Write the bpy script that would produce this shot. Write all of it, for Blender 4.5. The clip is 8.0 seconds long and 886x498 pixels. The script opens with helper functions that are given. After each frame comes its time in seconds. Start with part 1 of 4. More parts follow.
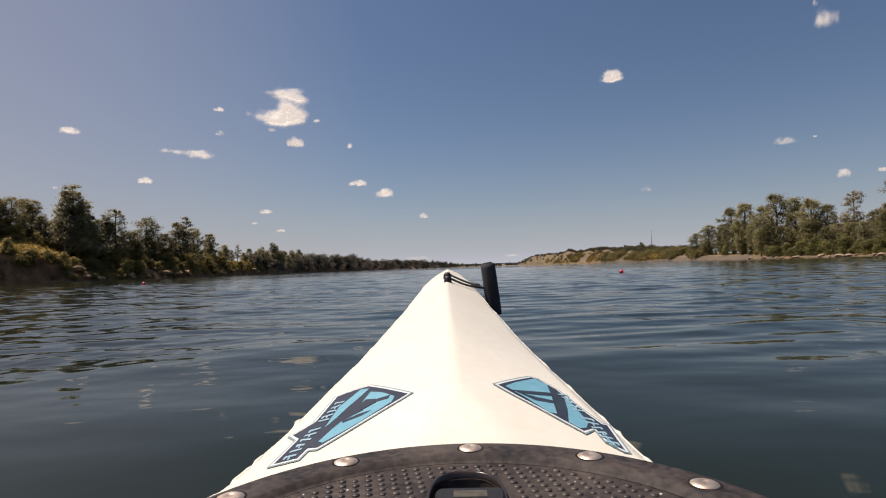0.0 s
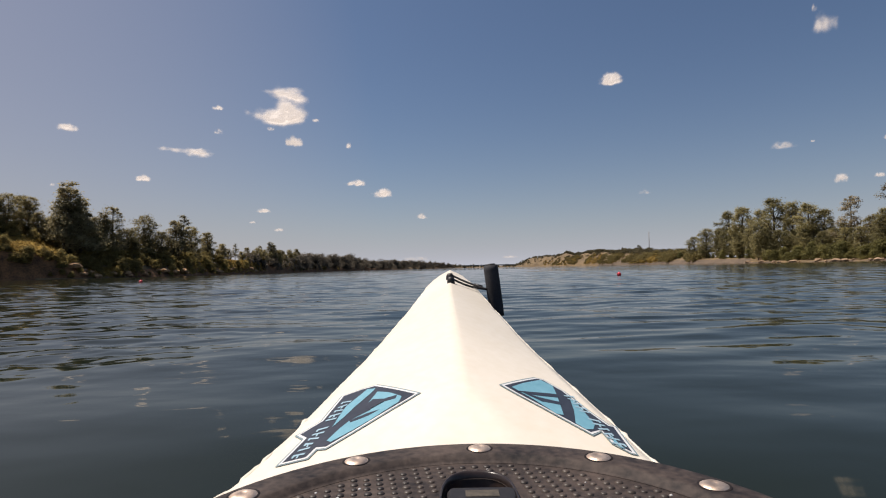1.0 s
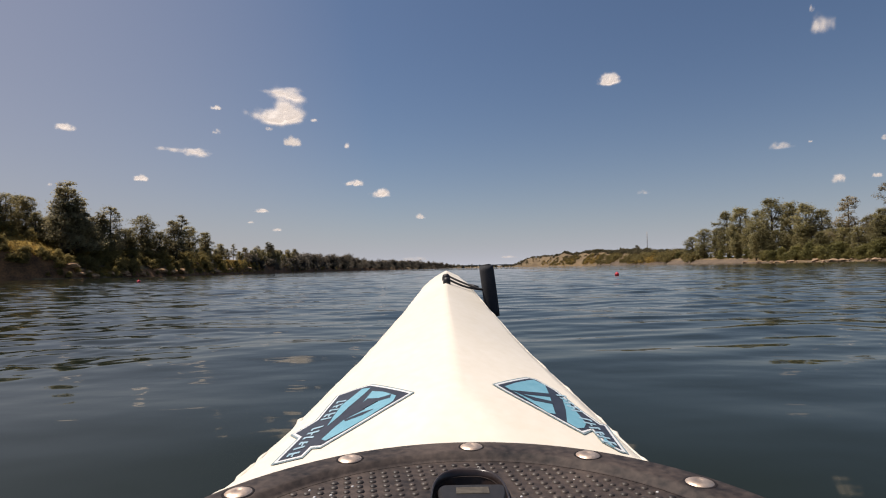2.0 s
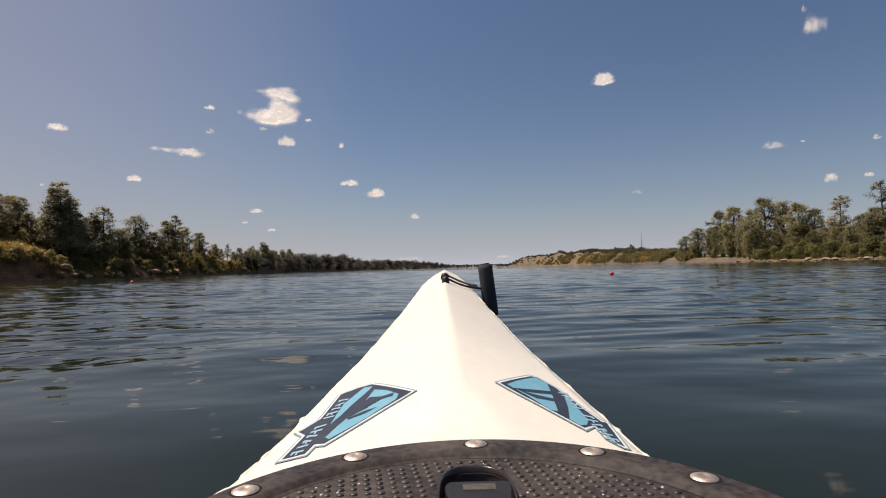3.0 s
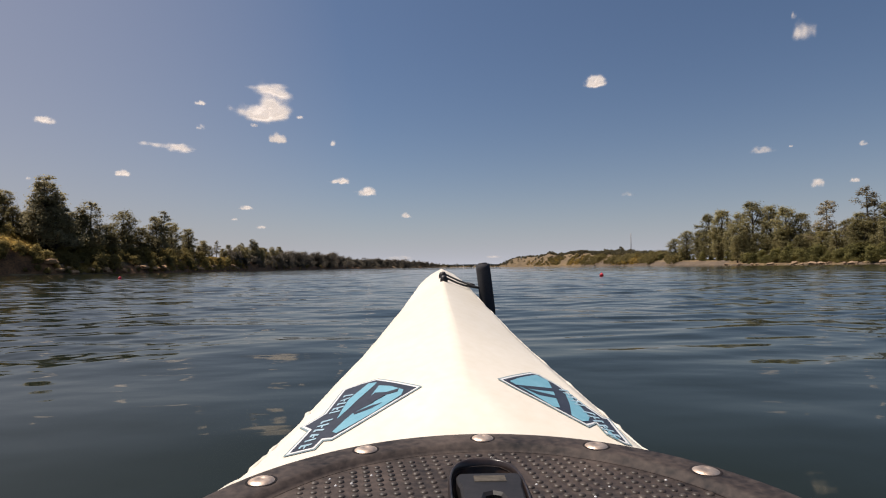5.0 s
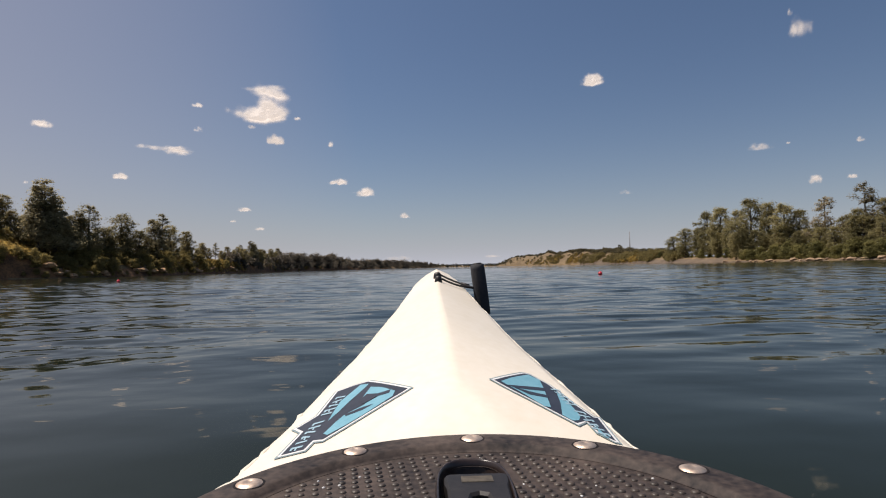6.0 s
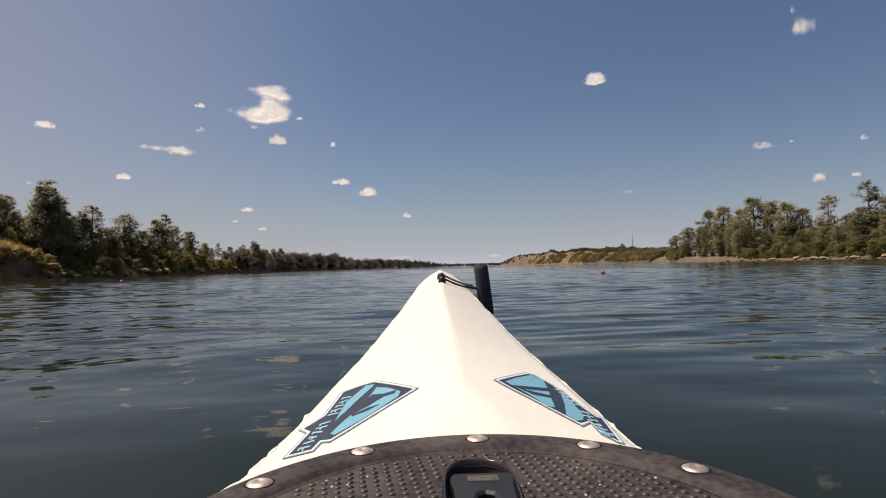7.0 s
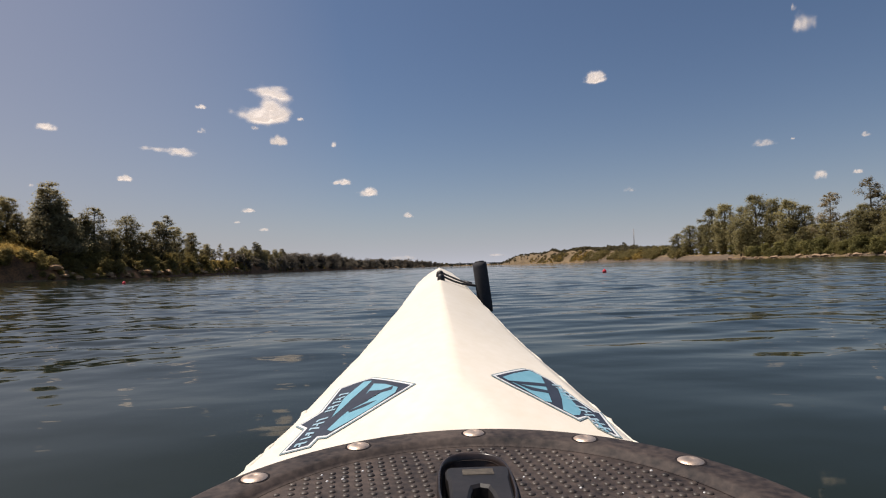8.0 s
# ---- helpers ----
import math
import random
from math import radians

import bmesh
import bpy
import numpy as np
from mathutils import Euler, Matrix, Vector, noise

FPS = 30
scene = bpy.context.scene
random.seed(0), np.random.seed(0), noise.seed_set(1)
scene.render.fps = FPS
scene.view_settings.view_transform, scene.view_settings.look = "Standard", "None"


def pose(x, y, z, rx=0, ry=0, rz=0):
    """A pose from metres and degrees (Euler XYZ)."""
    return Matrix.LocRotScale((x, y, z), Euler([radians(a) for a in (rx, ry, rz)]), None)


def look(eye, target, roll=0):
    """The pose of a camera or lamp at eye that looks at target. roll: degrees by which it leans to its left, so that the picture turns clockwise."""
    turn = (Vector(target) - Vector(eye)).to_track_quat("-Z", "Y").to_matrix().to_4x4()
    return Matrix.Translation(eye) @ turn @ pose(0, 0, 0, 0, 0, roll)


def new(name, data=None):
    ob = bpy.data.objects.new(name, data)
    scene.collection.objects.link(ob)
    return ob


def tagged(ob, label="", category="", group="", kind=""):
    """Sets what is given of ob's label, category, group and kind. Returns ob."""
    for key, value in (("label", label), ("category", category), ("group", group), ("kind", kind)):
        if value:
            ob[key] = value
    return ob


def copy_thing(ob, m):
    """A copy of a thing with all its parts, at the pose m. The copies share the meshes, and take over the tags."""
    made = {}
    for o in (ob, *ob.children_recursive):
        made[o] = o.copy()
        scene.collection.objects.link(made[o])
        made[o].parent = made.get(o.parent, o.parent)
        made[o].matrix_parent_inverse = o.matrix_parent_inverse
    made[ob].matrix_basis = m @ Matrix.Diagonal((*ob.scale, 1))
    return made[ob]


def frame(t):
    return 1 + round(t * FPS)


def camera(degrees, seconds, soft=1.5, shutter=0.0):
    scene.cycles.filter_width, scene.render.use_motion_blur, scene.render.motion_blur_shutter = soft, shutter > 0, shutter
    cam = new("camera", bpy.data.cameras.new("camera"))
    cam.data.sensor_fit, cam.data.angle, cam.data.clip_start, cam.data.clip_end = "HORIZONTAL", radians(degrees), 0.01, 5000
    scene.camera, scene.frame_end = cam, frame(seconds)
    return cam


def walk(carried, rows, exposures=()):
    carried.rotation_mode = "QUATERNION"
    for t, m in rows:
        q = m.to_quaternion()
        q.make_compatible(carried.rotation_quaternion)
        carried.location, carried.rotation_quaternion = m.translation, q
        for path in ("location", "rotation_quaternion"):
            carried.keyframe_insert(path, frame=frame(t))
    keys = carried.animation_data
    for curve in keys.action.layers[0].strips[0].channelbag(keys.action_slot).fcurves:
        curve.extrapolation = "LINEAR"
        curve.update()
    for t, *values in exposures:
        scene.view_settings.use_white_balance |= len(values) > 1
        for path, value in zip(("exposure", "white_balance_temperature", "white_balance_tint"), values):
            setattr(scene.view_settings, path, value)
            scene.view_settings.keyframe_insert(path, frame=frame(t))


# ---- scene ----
# The camera rides just above the foredeck hatch of a drifting kayak: x right, y ahead, z up, water at z = 0.
cam = camera(78.0, 8.0, soft=1.1)
ROWS = [
    (0.0, 0.0203, 0.0087, 0.4573, 1.1626, 1.9384, 1.822), (0.5, 0.0060, 0.0108, 0.4575, 1.0044, 1.9549, 1.612),
    (1.0, 0.0061, 0.0044, 0.4579, 0.9173, 2.0220, 1.274), (1.5, 0.0153, -0.0027, 0.4597, 0.8782, 2.0299, 1.160),
    (3.0, 0.0025, -0.0071, 0.4574, 0.2206, 1.9896, 1.412), (3.5, 0.0014, -0.0103, 0.4585, -0.0629, 1.9518, 1.090),
    (4.0, -0.0053, -0.0126, 0.4569, -0.4268, 1.8771, 1.048), (4.5, -0.0234, -0.0196, 0.4558, -0.7879, 1.9264, 0.705),
    (6.0, -0.0066, -0.0229, 0.4574, -0.8888, 1.9170, 1.298), (6.5, -0.0229, -0.0287, 0.4557, -0.9193, 1.8598, 1.951),
    (7.0, -0.0099, -0.0317, 0.4608, -0.6338, 1.8703, 1.423), (7.5, 0.0017, -0.0296, 0.4579, -0.4458, 1.8874, 1.499),
    (8.0, -0.0027, -0.0309, 0.4550, -0.4714, 1.8378, 1.772),
]
walk(cam, [(t, pose(x, y, z, 90 + pitch, roll, yaw)) for t, x, y, z, yaw, pitch, roll in ROWS], exposures=[(0, 0.08, 6750, 14), (8, 0.08, 6750, 14)])

# ---- light ----
SUN_AZIMUTH, SUN_HEIGHT = -72.0, 62.0          # degrees from straight ahead (minus: to the left) and above the horizon
world = bpy.data.worlds.new("sky")
scene.world = world
world.use_nodes = True
wn = world.node_tree.nodes
sky = wn.new("ShaderNodeTexSky")
sky.sky_type, sky.sun_disc = "NISHITA", False
sky.sun_elevation, sky.sun_rotation = radians(SUN_HEIGHT), radians(SUN_AZIMUTH % 360)
sky.altitude, sky.air_density, sky.dust_density, sky.ozone_density = 100, 1.0, 1.6, 3.5
wn["Background"].inputs["Strength"].default_value = 0.067
wl = world.node_tree.links.new
# pale summer haze that thickens towards the horizon
wco, wsep, wfall, wmix = wn.new("ShaderNodeTexCoord"), wn.new("ShaderNodeSeparateXYZ"), wn.new("ShaderNodeMath"), wn.new("ShaderNodeMix")
wabs, wneg = wn.new("ShaderNodeMath"), wn.new("ShaderNodeMath")
wl(wco.outputs["Generated"], wsep.inputs[0])
wabs.operation = "ABSOLUTE"
wl(wsep.outputs["Z"], wabs.inputs[0])
wneg.operation, wneg.inputs[1].default_value = "MULTIPLY", -12.5
wl(wabs.outputs[0], wneg.inputs[0])
wfall.operation, wfall.inputs[0].default_value = "POWER", math.e
wl(wneg.outputs[0], wfall.inputs[1])
wmix.data_type = "RGBA"
wl(wfall.outputs[0], wmix.inputs["Factor"])
wl(sky.outputs[0], wmix.inputs[6])
wmix.inputs[7].default_value = (7.9, 7.7, 8.3, 1)
# bluer away from the sun, a warm milky veil on its side
wtint, wveil, wdot, wside = wn.new("ShaderNodeMix"), wn.new("ShaderNodeMix"), wn.new("ShaderNodeVectorMath"), wn.new("ShaderNodeMapRange")
wtint.data_type, wtint.blend_type = "RGBA", "MULTIPLY"
wtint.inputs["Factor"].default_value, wtint.inputs[7].default_value = 1.0, (0.90, 0.985, 1.045, 1)
wl(wmix.outputs[2], wtint.inputs[6])
wdot.operation, wdot.inputs[1].default_value = "DOT_PRODUCT", (math.sin(radians(SUN_AZIMUTH)), math.cos(radians(SUN_AZIMUTH)), 0)
wl(wco.outputs["Generated"], wdot.inputs[0])
wside.inputs["From Min"].default_value, wside.inputs["From Max"].default_value, wside.inputs["To Max"].default_value = 0.42, 1.0, 0.52
wl(wdot.outputs["Value"], wside.inputs["Value"])
wveil.data_type = "RGBA"
wl(wside.outputs[0], wveil.inputs["Factor"])
wl(wtint.outputs[2], wveil.inputs[6])
wveil.inputs[7].default_value = (5.8, 5.15, 5.2, 1)
wl(wveil.outputs[2], wn["Background"].inputs["Color"])
sun = new("sun", bpy.data.lights.new("sun", "SUN"))
sun.data.energy, sun.data.angle, sun.data.color = 4.6, radians(0.53), (1.0, 0.94, 0.85)
sa, sh = radians(SUN_AZIMUTH), radians(SUN_HEIGHT)
SUN_DIR = Vector((math.sin(sa) * math.cos(sh), math.cos(sa) * math.cos(sh), math.sin(sh)))
sun.matrix_world = look(SUN_DIR * 100, (0, 0, 0))


# ---- materials ----
def shade(name, low, high, rough=0.6, scale=4.0, fine=40.0, bump=0.0, metal=0.0, specular=0.5, stretch=(1, 1, 1), per_island=0.0, per_object=0.0):
    """Two colours mixed by coarse and fine noise in object space, with relief; optional variation by island or object."""
    m = bpy.data.materials.new(name)
    m.use_nodes = True
    nt = m.node_tree
    n, link = nt.nodes, nt.links.new
    b = n["Principled BSDF"]
    b.inputs["Roughness"].default_value, b.inputs["Metallic"].default_value = rough, metal
    b.inputs["Specular IOR Level"].default_value = specular
    co, mp = n.new("ShaderNodeTexCoord"), n.new("ShaderNodeMapping")
    mp.inputs["Scale"].default_value = stretch
    link(co.outputs["Object"], mp.inputs["Vector"])
    big, small = n.new("ShaderNodeTexNoise"), n.new("ShaderNodeTexNoise")
    for tex, s in ((big, scale), (small, fine)):
        tex.inputs["Scale"].default_value, tex.inputs["Detail"].default_value = s, 5
        link(mp.outputs[0], tex.inputs["Vector"])
    add = n.new("ShaderNodeMath")
    add.operation = "MULTIPLY_ADD"
    add.inputs[1].default_value = 0.45
    link(small.outputs["Fac"], add.inputs[0])
    half = n.new("ShaderNodeMath")
    half.operation, half.inputs[1].default_value = "MULTIPLY", 0.55
    link(big.outputs["Fac"], half.inputs[0])
    link(half.outputs[0], add.inputs[2])
    value = add.outputs[0]
    for weight, node, socket in ((per_island, "ShaderNodeNewGeometry", "Random Per Island"), (per_object, "ShaderNodeObjectInfo", "Random")):
        if weight:
            src, mul = n.new(node), n.new("ShaderNodeMath")
            mul.operation, mul.inputs[1].default_value = "MULTIPLY_ADD", weight
            link(src.outputs[socket], mul.inputs[0])
            sub = n.new("ShaderNodeMath")
            sub.operation, sub.inputs[1].default_value = "SUBTRACT", weight / 2
            link(value, sub.inputs[0])
            link(sub.outputs[0], mul.inputs[2])
            value = mul.outputs[0]
    ramp = n.new("ShaderNodeValToRGB")
    ramp.color_ramp.elements[0].position, ramp.color_ramp.elements[1].position = 0.34, 0.66
    ramp.color_ramp.elements[0].color, ramp.color_ramp.elements[1].color = (*low, 1), (*high, 1)
    link(value, ramp.inputs[0])
    link(ramp.outputs[0], b.inputs["Base Color"])
    if bump:
        bp = n.new("ShaderNodeBump")
        bp.inputs["Strength"].default_value, bp.inputs["Distance"].default_value = 0.6, bump
        link(small.outputs["Fac"], bp.inputs["Height"])
        link(bp.outputs[0], b.inputs["Normal"])
    return m


def leaf_material(name, low, high):
    m = shade(name, low, high, rough=0.75, scale=0.25, fine=1.5, specular=0.2, per_island=0.16, per_object=0.25)
    nt = m.node_tree
    n, link = nt.nodes, nt.links.new
    tr, mix = n.new("ShaderNodeBsdfTranslucent"), n.new("ShaderNodeMixShader")
    ramp = [k for k in n if k.type == "VALTORGB"][0]
    light = n.new("ShaderNodeHueSaturation")
    light.inputs["Value"].default_value, light.inputs["Hue"].default_value = 1.55, 0.49
    link(ramp.outputs[0], light.inputs["Color"])
    link(light.outputs[0], tr.inputs["Color"])
    mix.inputs[0].default_value = 0.6
    link(n["Principled BSDF"].outputs[0], mix.inputs[1])
    link(tr.outputs[0], mix.inputs[2])
    link(mix.outputs[0], n["Material Output"].inputs["Surface"])
    return m


def water_material():
    m = bpy.data.materials.new("river_water")
    m.use_nodes = True
    nt = m.node_tree
    n, link = nt.nodes, nt.links.new
    b = n["Principled BSDF"]
    b.inputs["Roughness"].default_value, b.inputs["IOR"].default_value = 0.02, 1.333
    b.inputs["Specular IOR Level"].default_value = 0.20
    co = n.new("ShaderNodeTexCoord")
    murk, ramp = n.new("ShaderNodeTexNoise"), n.new("ShaderNodeValToRGB")
    murk.inputs["Scale"].default_value, murk.inputs["Detail"].default_value = 0.35, 4
    ramp.color_ramp.elements[0].position, ramp.color_ramp.elements[1].position = 0.3, 0.7
    ramp.color_ramp.elements[0].color, ramp.color_ramp.elements[1].color = (0.010, 0.0140, 0.009, 1), (0.018, 0.023, 0.015, 1)
    link(co.outputs["Object"], murk.inputs["Vector"])
    link(murk.outputs["Fac"], ramp.inputs[0])
    link(ramp.outputs[0], b.inputs["Base Color"])
    # the hull shelters the water close by
    dist, calm = n.new("ShaderNodeVectorMath"), n.new("ShaderNodeMapRange")
    dist.operation, calm.interpolation_type = "LENGTH", "SMOOTHSTEP"
    link(co.outputs["Object"], dist.inputs[0])
    calm.inputs["From Min"].default_value, calm.inputs["From Max"].default_value, calm.inputs["To Min"].default_value = 1.2, 4.5, 0.30
    link(dist.outputs["Value"], calm.inputs["Value"])
    last = None
    for scale, stretch, distance, rot in ((2.0, (0.65, 1.0, 1), 0.021, 8), (6.5, (0.55, 1.0, 1), 0.0028, -14), (0.6, (0.4, 1.0, 1), 0.020, 4)):
        mp, tex, bp = n.new("ShaderNodeMapping"), n.new("ShaderNodeTexNoise"), n.new("ShaderNodeBump")
        mp.inputs["Scale"].default_value, mp.inputs["Rotation"].default_value[2] = stretch, radians(rot)
        tex.inputs["Scale"].default_value, tex.inputs["Detail"].default_value = scale, 2
        bp.inputs["Strength"].default_value, bp.inputs["Distance"].default_value = 1.0, distance
        mul = n.new("ShaderNodeMath")
        mul.operation = "MULTIPLY"
        link(co.outputs["Object"], mp.inputs["Vector"])
        link(mp.outputs[0], tex.inputs["Vector"])
        link(tex.outputs["Fac"], mul.inputs[0])
        link(calm.outputs[0], mul.inputs[1])
        link(mul.outputs[0], bp.inputs["Height"])
        if last:
            link(last.outputs[0], bp.inputs["Normal"])
        last = bp
    # livelier wind ripples out on the open river, and longer wave trains farther off
    for scale, stretch, distance, rot, near, far in ((3.4, 0.75, 0.0100, 12, 3.0, 9.0), (2.2, 0.40, 0.019, -5, 3.5, 15.0), (0.55, 0.45, 0.058, -6, 8.0, 30.0), (0.22, 0.3, 0.10, 3, 25.0, 80.0)):
        gain = n.new("ShaderNodeMapRange")
        gain.interpolation_type = "SMOOTHSTEP"
        gain.inputs["From Min"].default_value, gain.inputs["From Max"].default_value = near, far
        link(dist.outputs["Value"], gain.inputs["Value"])
        mp, tex, mul, bp = n.new("ShaderNodeMapping"), n.new("ShaderNodeTexNoise"), n.new("ShaderNodeMath"), n.new("ShaderNodeBump")
        mp.inputs["Scale"].default_value, mp.inputs["Rotation"].default_value[2] = (stretch, 1.0, 1), radians(rot)
        tex.inputs["Scale"].default_value, tex.inputs["Detail"].default_value = scale, 1.5
        mul.operation = "MULTIPLY"
        bp.inputs["Strength"].default_value, bp.inputs["Distance"].default_value = 1.0, distance
        link(co.outputs["Object"], mp.inputs["Vector"])
        link(mp.outputs[0], tex.inputs["Vector"])
        link(tex.outputs["Fac"], mul.inputs[0])
        link(gain.outputs[0], mul.inputs[1])
        link(mul.outputs[0], bp.inputs["Height"])
        link(last.outputs[0], bp.inputs["Normal"])
        last = bp
    link(bp.outputs[0], b.inputs["Normal"])
    return m


def cloud_material():
    """Vapour: pale scattering surface plus a glow for its sunlit white; its rim frays away into the sky."""
    m = bpy.data.materials.new("cloud_vapour")
    m.use_nodes = True
    nt = m.node_tree
    n, link = nt.nodes, nt.links.new
    n.remove(n["Principled BSDF"])
    co = n.new("ShaderNodeTexCoord")
    dif, tr, mix = n.new("ShaderNodeBsdfDiffuse"), n.new("ShaderNodeBsdfTranslucent"), n.new("ShaderNodeMixShader")
    dif.inputs["Color"].default_value, tr.inputs["Color"].default_value = (0.40, 0.38, 0.37, 1), (0.40, 0.38, 0.37, 1)
    mix.inputs[0].default_value = 0.5
    link(dif.outputs[0], mix.inputs[1])
    link(tr.outputs[0], mix.inputs[2])
    # thin at the rim, thick in the middle, torn by fine turbulence
    sep, thick = n.new("ShaderNodeSeparateXYZ"), n.new("ShaderNodeMath")
    link(co.outputs["Object"], sep.inputs[0])
    thick.operation = "ABSOLUTE"
    link(sep.outputs["Y"], thick.inputs[0])
    tex = n.new("ShaderNodeTexNoise")
    tex.inputs["Scale"].default_value, tex.inputs["Detail"].default_value = 4.5, 4
    link(co.outputs["Object"], tex.inputs["Vector"])
    c = n.new("ShaderNodeMath")
    c.operation, c.inputs[1].default_value = "MULTIPLY_ADD", 0.03
    link(tex.outputs["Fac"], c.inputs[0])
    link(thick.outputs[0], c.inputs[2])
    rng = n.new("ShaderNodeMapRange")
    rng.interpolation_type = "SMOOTHSTEP"
    rng.inputs["From Min"].default_value, rng.inputs["From Max"].default_value = 0.026, 0.58
    rng.inputs["To Max"].default_value = 0.93
    link(c.outputs[0], rng.inputs["Value"])
    clear, out = n.new("ShaderNodeBsdfTransparent"), n.new("ShaderNodeMixShader")
    link(rng.outputs[0], out.inputs[0])
    link(clear.outputs[0], out.inputs[1])
    # even warm glow stands in for sunlight scattered inside the cloud
    glow, total = n.new("ShaderNodeEmission"), n.new("ShaderNodeAddShader")
    glow.inputs["Color"].default_value, glow.inputs["Strength"].default_value = (1.0, 0.90, 0.81, 1), 0.56
    link(mix.outputs[0], total.inputs[0])
    link(glow.outputs[0], total.inputs[1])
    link(total.outputs[0], out.inputs[2])
    link(out.outputs[0], n["Material Output"].inputs["Surface"])
    return m


WATER = water_material()
CLOUD = cloud_material()
EARTH = shade("dry_grass_and_soil", (0.084, 0.060, 0.032), (0.282, 0.186, 0.087), rough=0.95, scale=0.22, fine=1.6, bump=0.35)
HILLSIDE = shade("dry_yellow_hillside", (0.094, 0.062, 0.031), (0.244, 0.170, 0.087), rough=0.95, scale=0.05, fine=0.5, bump=0.5)
GRAVEL = shade("river_gravel", (0.062, 0.046, 0.032), (0.19, 0.136, 0.090), rough=0.95, scale=0.3, fine=3.0, bump=0.12)
ROCK = shade("weathered_bank_rock", (0.054, 0.027, 0.014), (0.324, 0.155, 0.061), rough=0.9, scale=0.5, fine=3.5, bump=0.2)
PALE_ROCK = shade("tan_boulder_stone", (0.15, 0.098, 0.062), (0.42, 0.285, 0.175), rough=0.9, scale=1.2, fine=7.0, bump=0.06)
RUST_ROCK = shade("rust_stained_boulder", (0.23, 0.130, 0.066), (0.58, 0.350, 0.180), rough=0.9, scale=1.0, fine=6.0, bump=0.08)
BARK = shade("grey_bark", (0.045, 0.034, 0.026), (0.15, 0.12, 0.09), rough=0.95, scale=1.5, fine=9.0, bump=0.05)
PINE_LEAF = leaf_material("pine_needles", (0.156, 0.134, 0.082), (0.309, 0.263, 0.161))
BROAD_LEAF = leaf_material("broad_leaves", (0.155, 0.140, 0.067), (0.306, 0.274, 0.132))
SHRUB_LEAF = leaf_material("willow_leaves", (0.103, 0.100, 0.037), (0.248, 0.229, 0.085))
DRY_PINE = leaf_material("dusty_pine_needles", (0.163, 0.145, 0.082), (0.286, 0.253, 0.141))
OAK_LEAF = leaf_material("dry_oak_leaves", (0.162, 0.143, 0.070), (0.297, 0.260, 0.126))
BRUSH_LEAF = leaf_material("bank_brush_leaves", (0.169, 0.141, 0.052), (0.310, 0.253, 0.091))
STRAW = leaf_material("dry_straw", (0.240, 0.174, 0.048), (0.520, 0.395, 0.125))
# distance haze is mixed into this leaf colour: lighter and bluer
FAR_LEAF = leaf_material("hazed_wood_leaves", (0.106, 0.094, 0.072), (0.175, 0.152, 0.113))
FOOT_LEAF = leaf_material("hill_foot_brush_leaves", (0.076, 0.070, 0.028), (0.195, 0.161, 0.063))
SCRUB_LEAF = leaf_material("dry_scrub_leaves", (0.075, 0.068, 0.040), (0.170, 0.148, 0.082))
HULL_WHITE = shade("white_moulded_plastic", (0.81, 0.725, 0.585), (0.88, 0.805, 0.685), rough=0.42, scale=5, fine=60, bump=0.0006, specular=0.4)
RUBBER = shade("dusty_black_rubber", (0.006, 0.005, 0.007), (0.096, 0.071, 0.059), rough=0.7, scale=11, fine=120, bump=0.0012, specular=0.3)
RIVET_SHADE = shade("rivet_shade_black", (0.006, 0.005, 0.006), (0.026, 0.020, 0.020), rough=0.8, scale=40, fine=200, specular=0.2)
# darker and glossier than the rubber of the cover
RECESS_RUBBER = shade("glossy_moulded_rubber", (0.008, 0.006, 0.006), (0.036, 0.025, 0.022), rough=0.3, scale=25, fine=160, bump=0.0003, specular=0.5)
STUD_RUBBER = shade("worn_rubber_stud", (0.012, 0.009, 0.008), (0.105, 0.078, 0.060), rough=0.5, scale=13, fine=160, bump=0.0004)
BLACK_PLASTIC = shade("black_plastic", (0.007, 0.006, 0.006), (0.022, 0.018, 0.017), rough=0.5, scale=20, fine=150, bump=0.0003)
FOAM = shade("black_foam_grip", (0.012, 0.012, 0.015), (0.030, 0.030, 0.036), rough=0.8, scale=30, fine=250, bump=0.0008)
STEEL = shade("weathered_stainless_steel", (0.50, 0.37, 0.285), (0.74, 0.60, 0.49), rough=0.5, scale=60, fine=300, bump=0.0004, metal=0.85)
DECAL_GREY = shade("decal_grey_green", (0.20, 0.27, 0.28), (0.28, 0.35, 0.36), rough=0.35, scale=20, fine=90)
DECAL_WHITE = shade("decal_white", (0.72, 0.72, 0.71), (0.82, 0.82, 0.80), rough=0.35, scale=20, fine=90)
DECAL_BLACK = shade("decal_black", (0.026, 0.029, 0.039), (0.046, 0.050, 0.064), rough=0.35, scale=20, fine=90)
DECAL_BLUE = shade("decal_sky_blue", (0.15, 0.37, 0.46), (0.22, 0.46, 0.55), rough=0.35, scale=12, fine=90)
DECAL_PALE = shade("decal_pale_blue", (0.27, 0.44, 0.52), (0.39, 0.54, 0.62), rough=0.4, scale=20, fine=90)
PALE = shade("worn_pale_label", (0.035, 0.029, 0.022), (0.12, 0.098, 0.070), rough=0.6, scale=60, fine=200)
# opaque near-white base colour paints the sun's glint on the clear beads
DROPLET = shade("water_bead", (0.55, 0.54, 0.52), (0.75, 0.74, 0.72), rough=0.05, scale=50, fine=200, specular=0.8)
BUOY_RED = shade("red_float_plastic", (0.60, 0.020, 0.035), (0.80, 0.045, 0.06), rough=0.35, scale=8, fine=60)
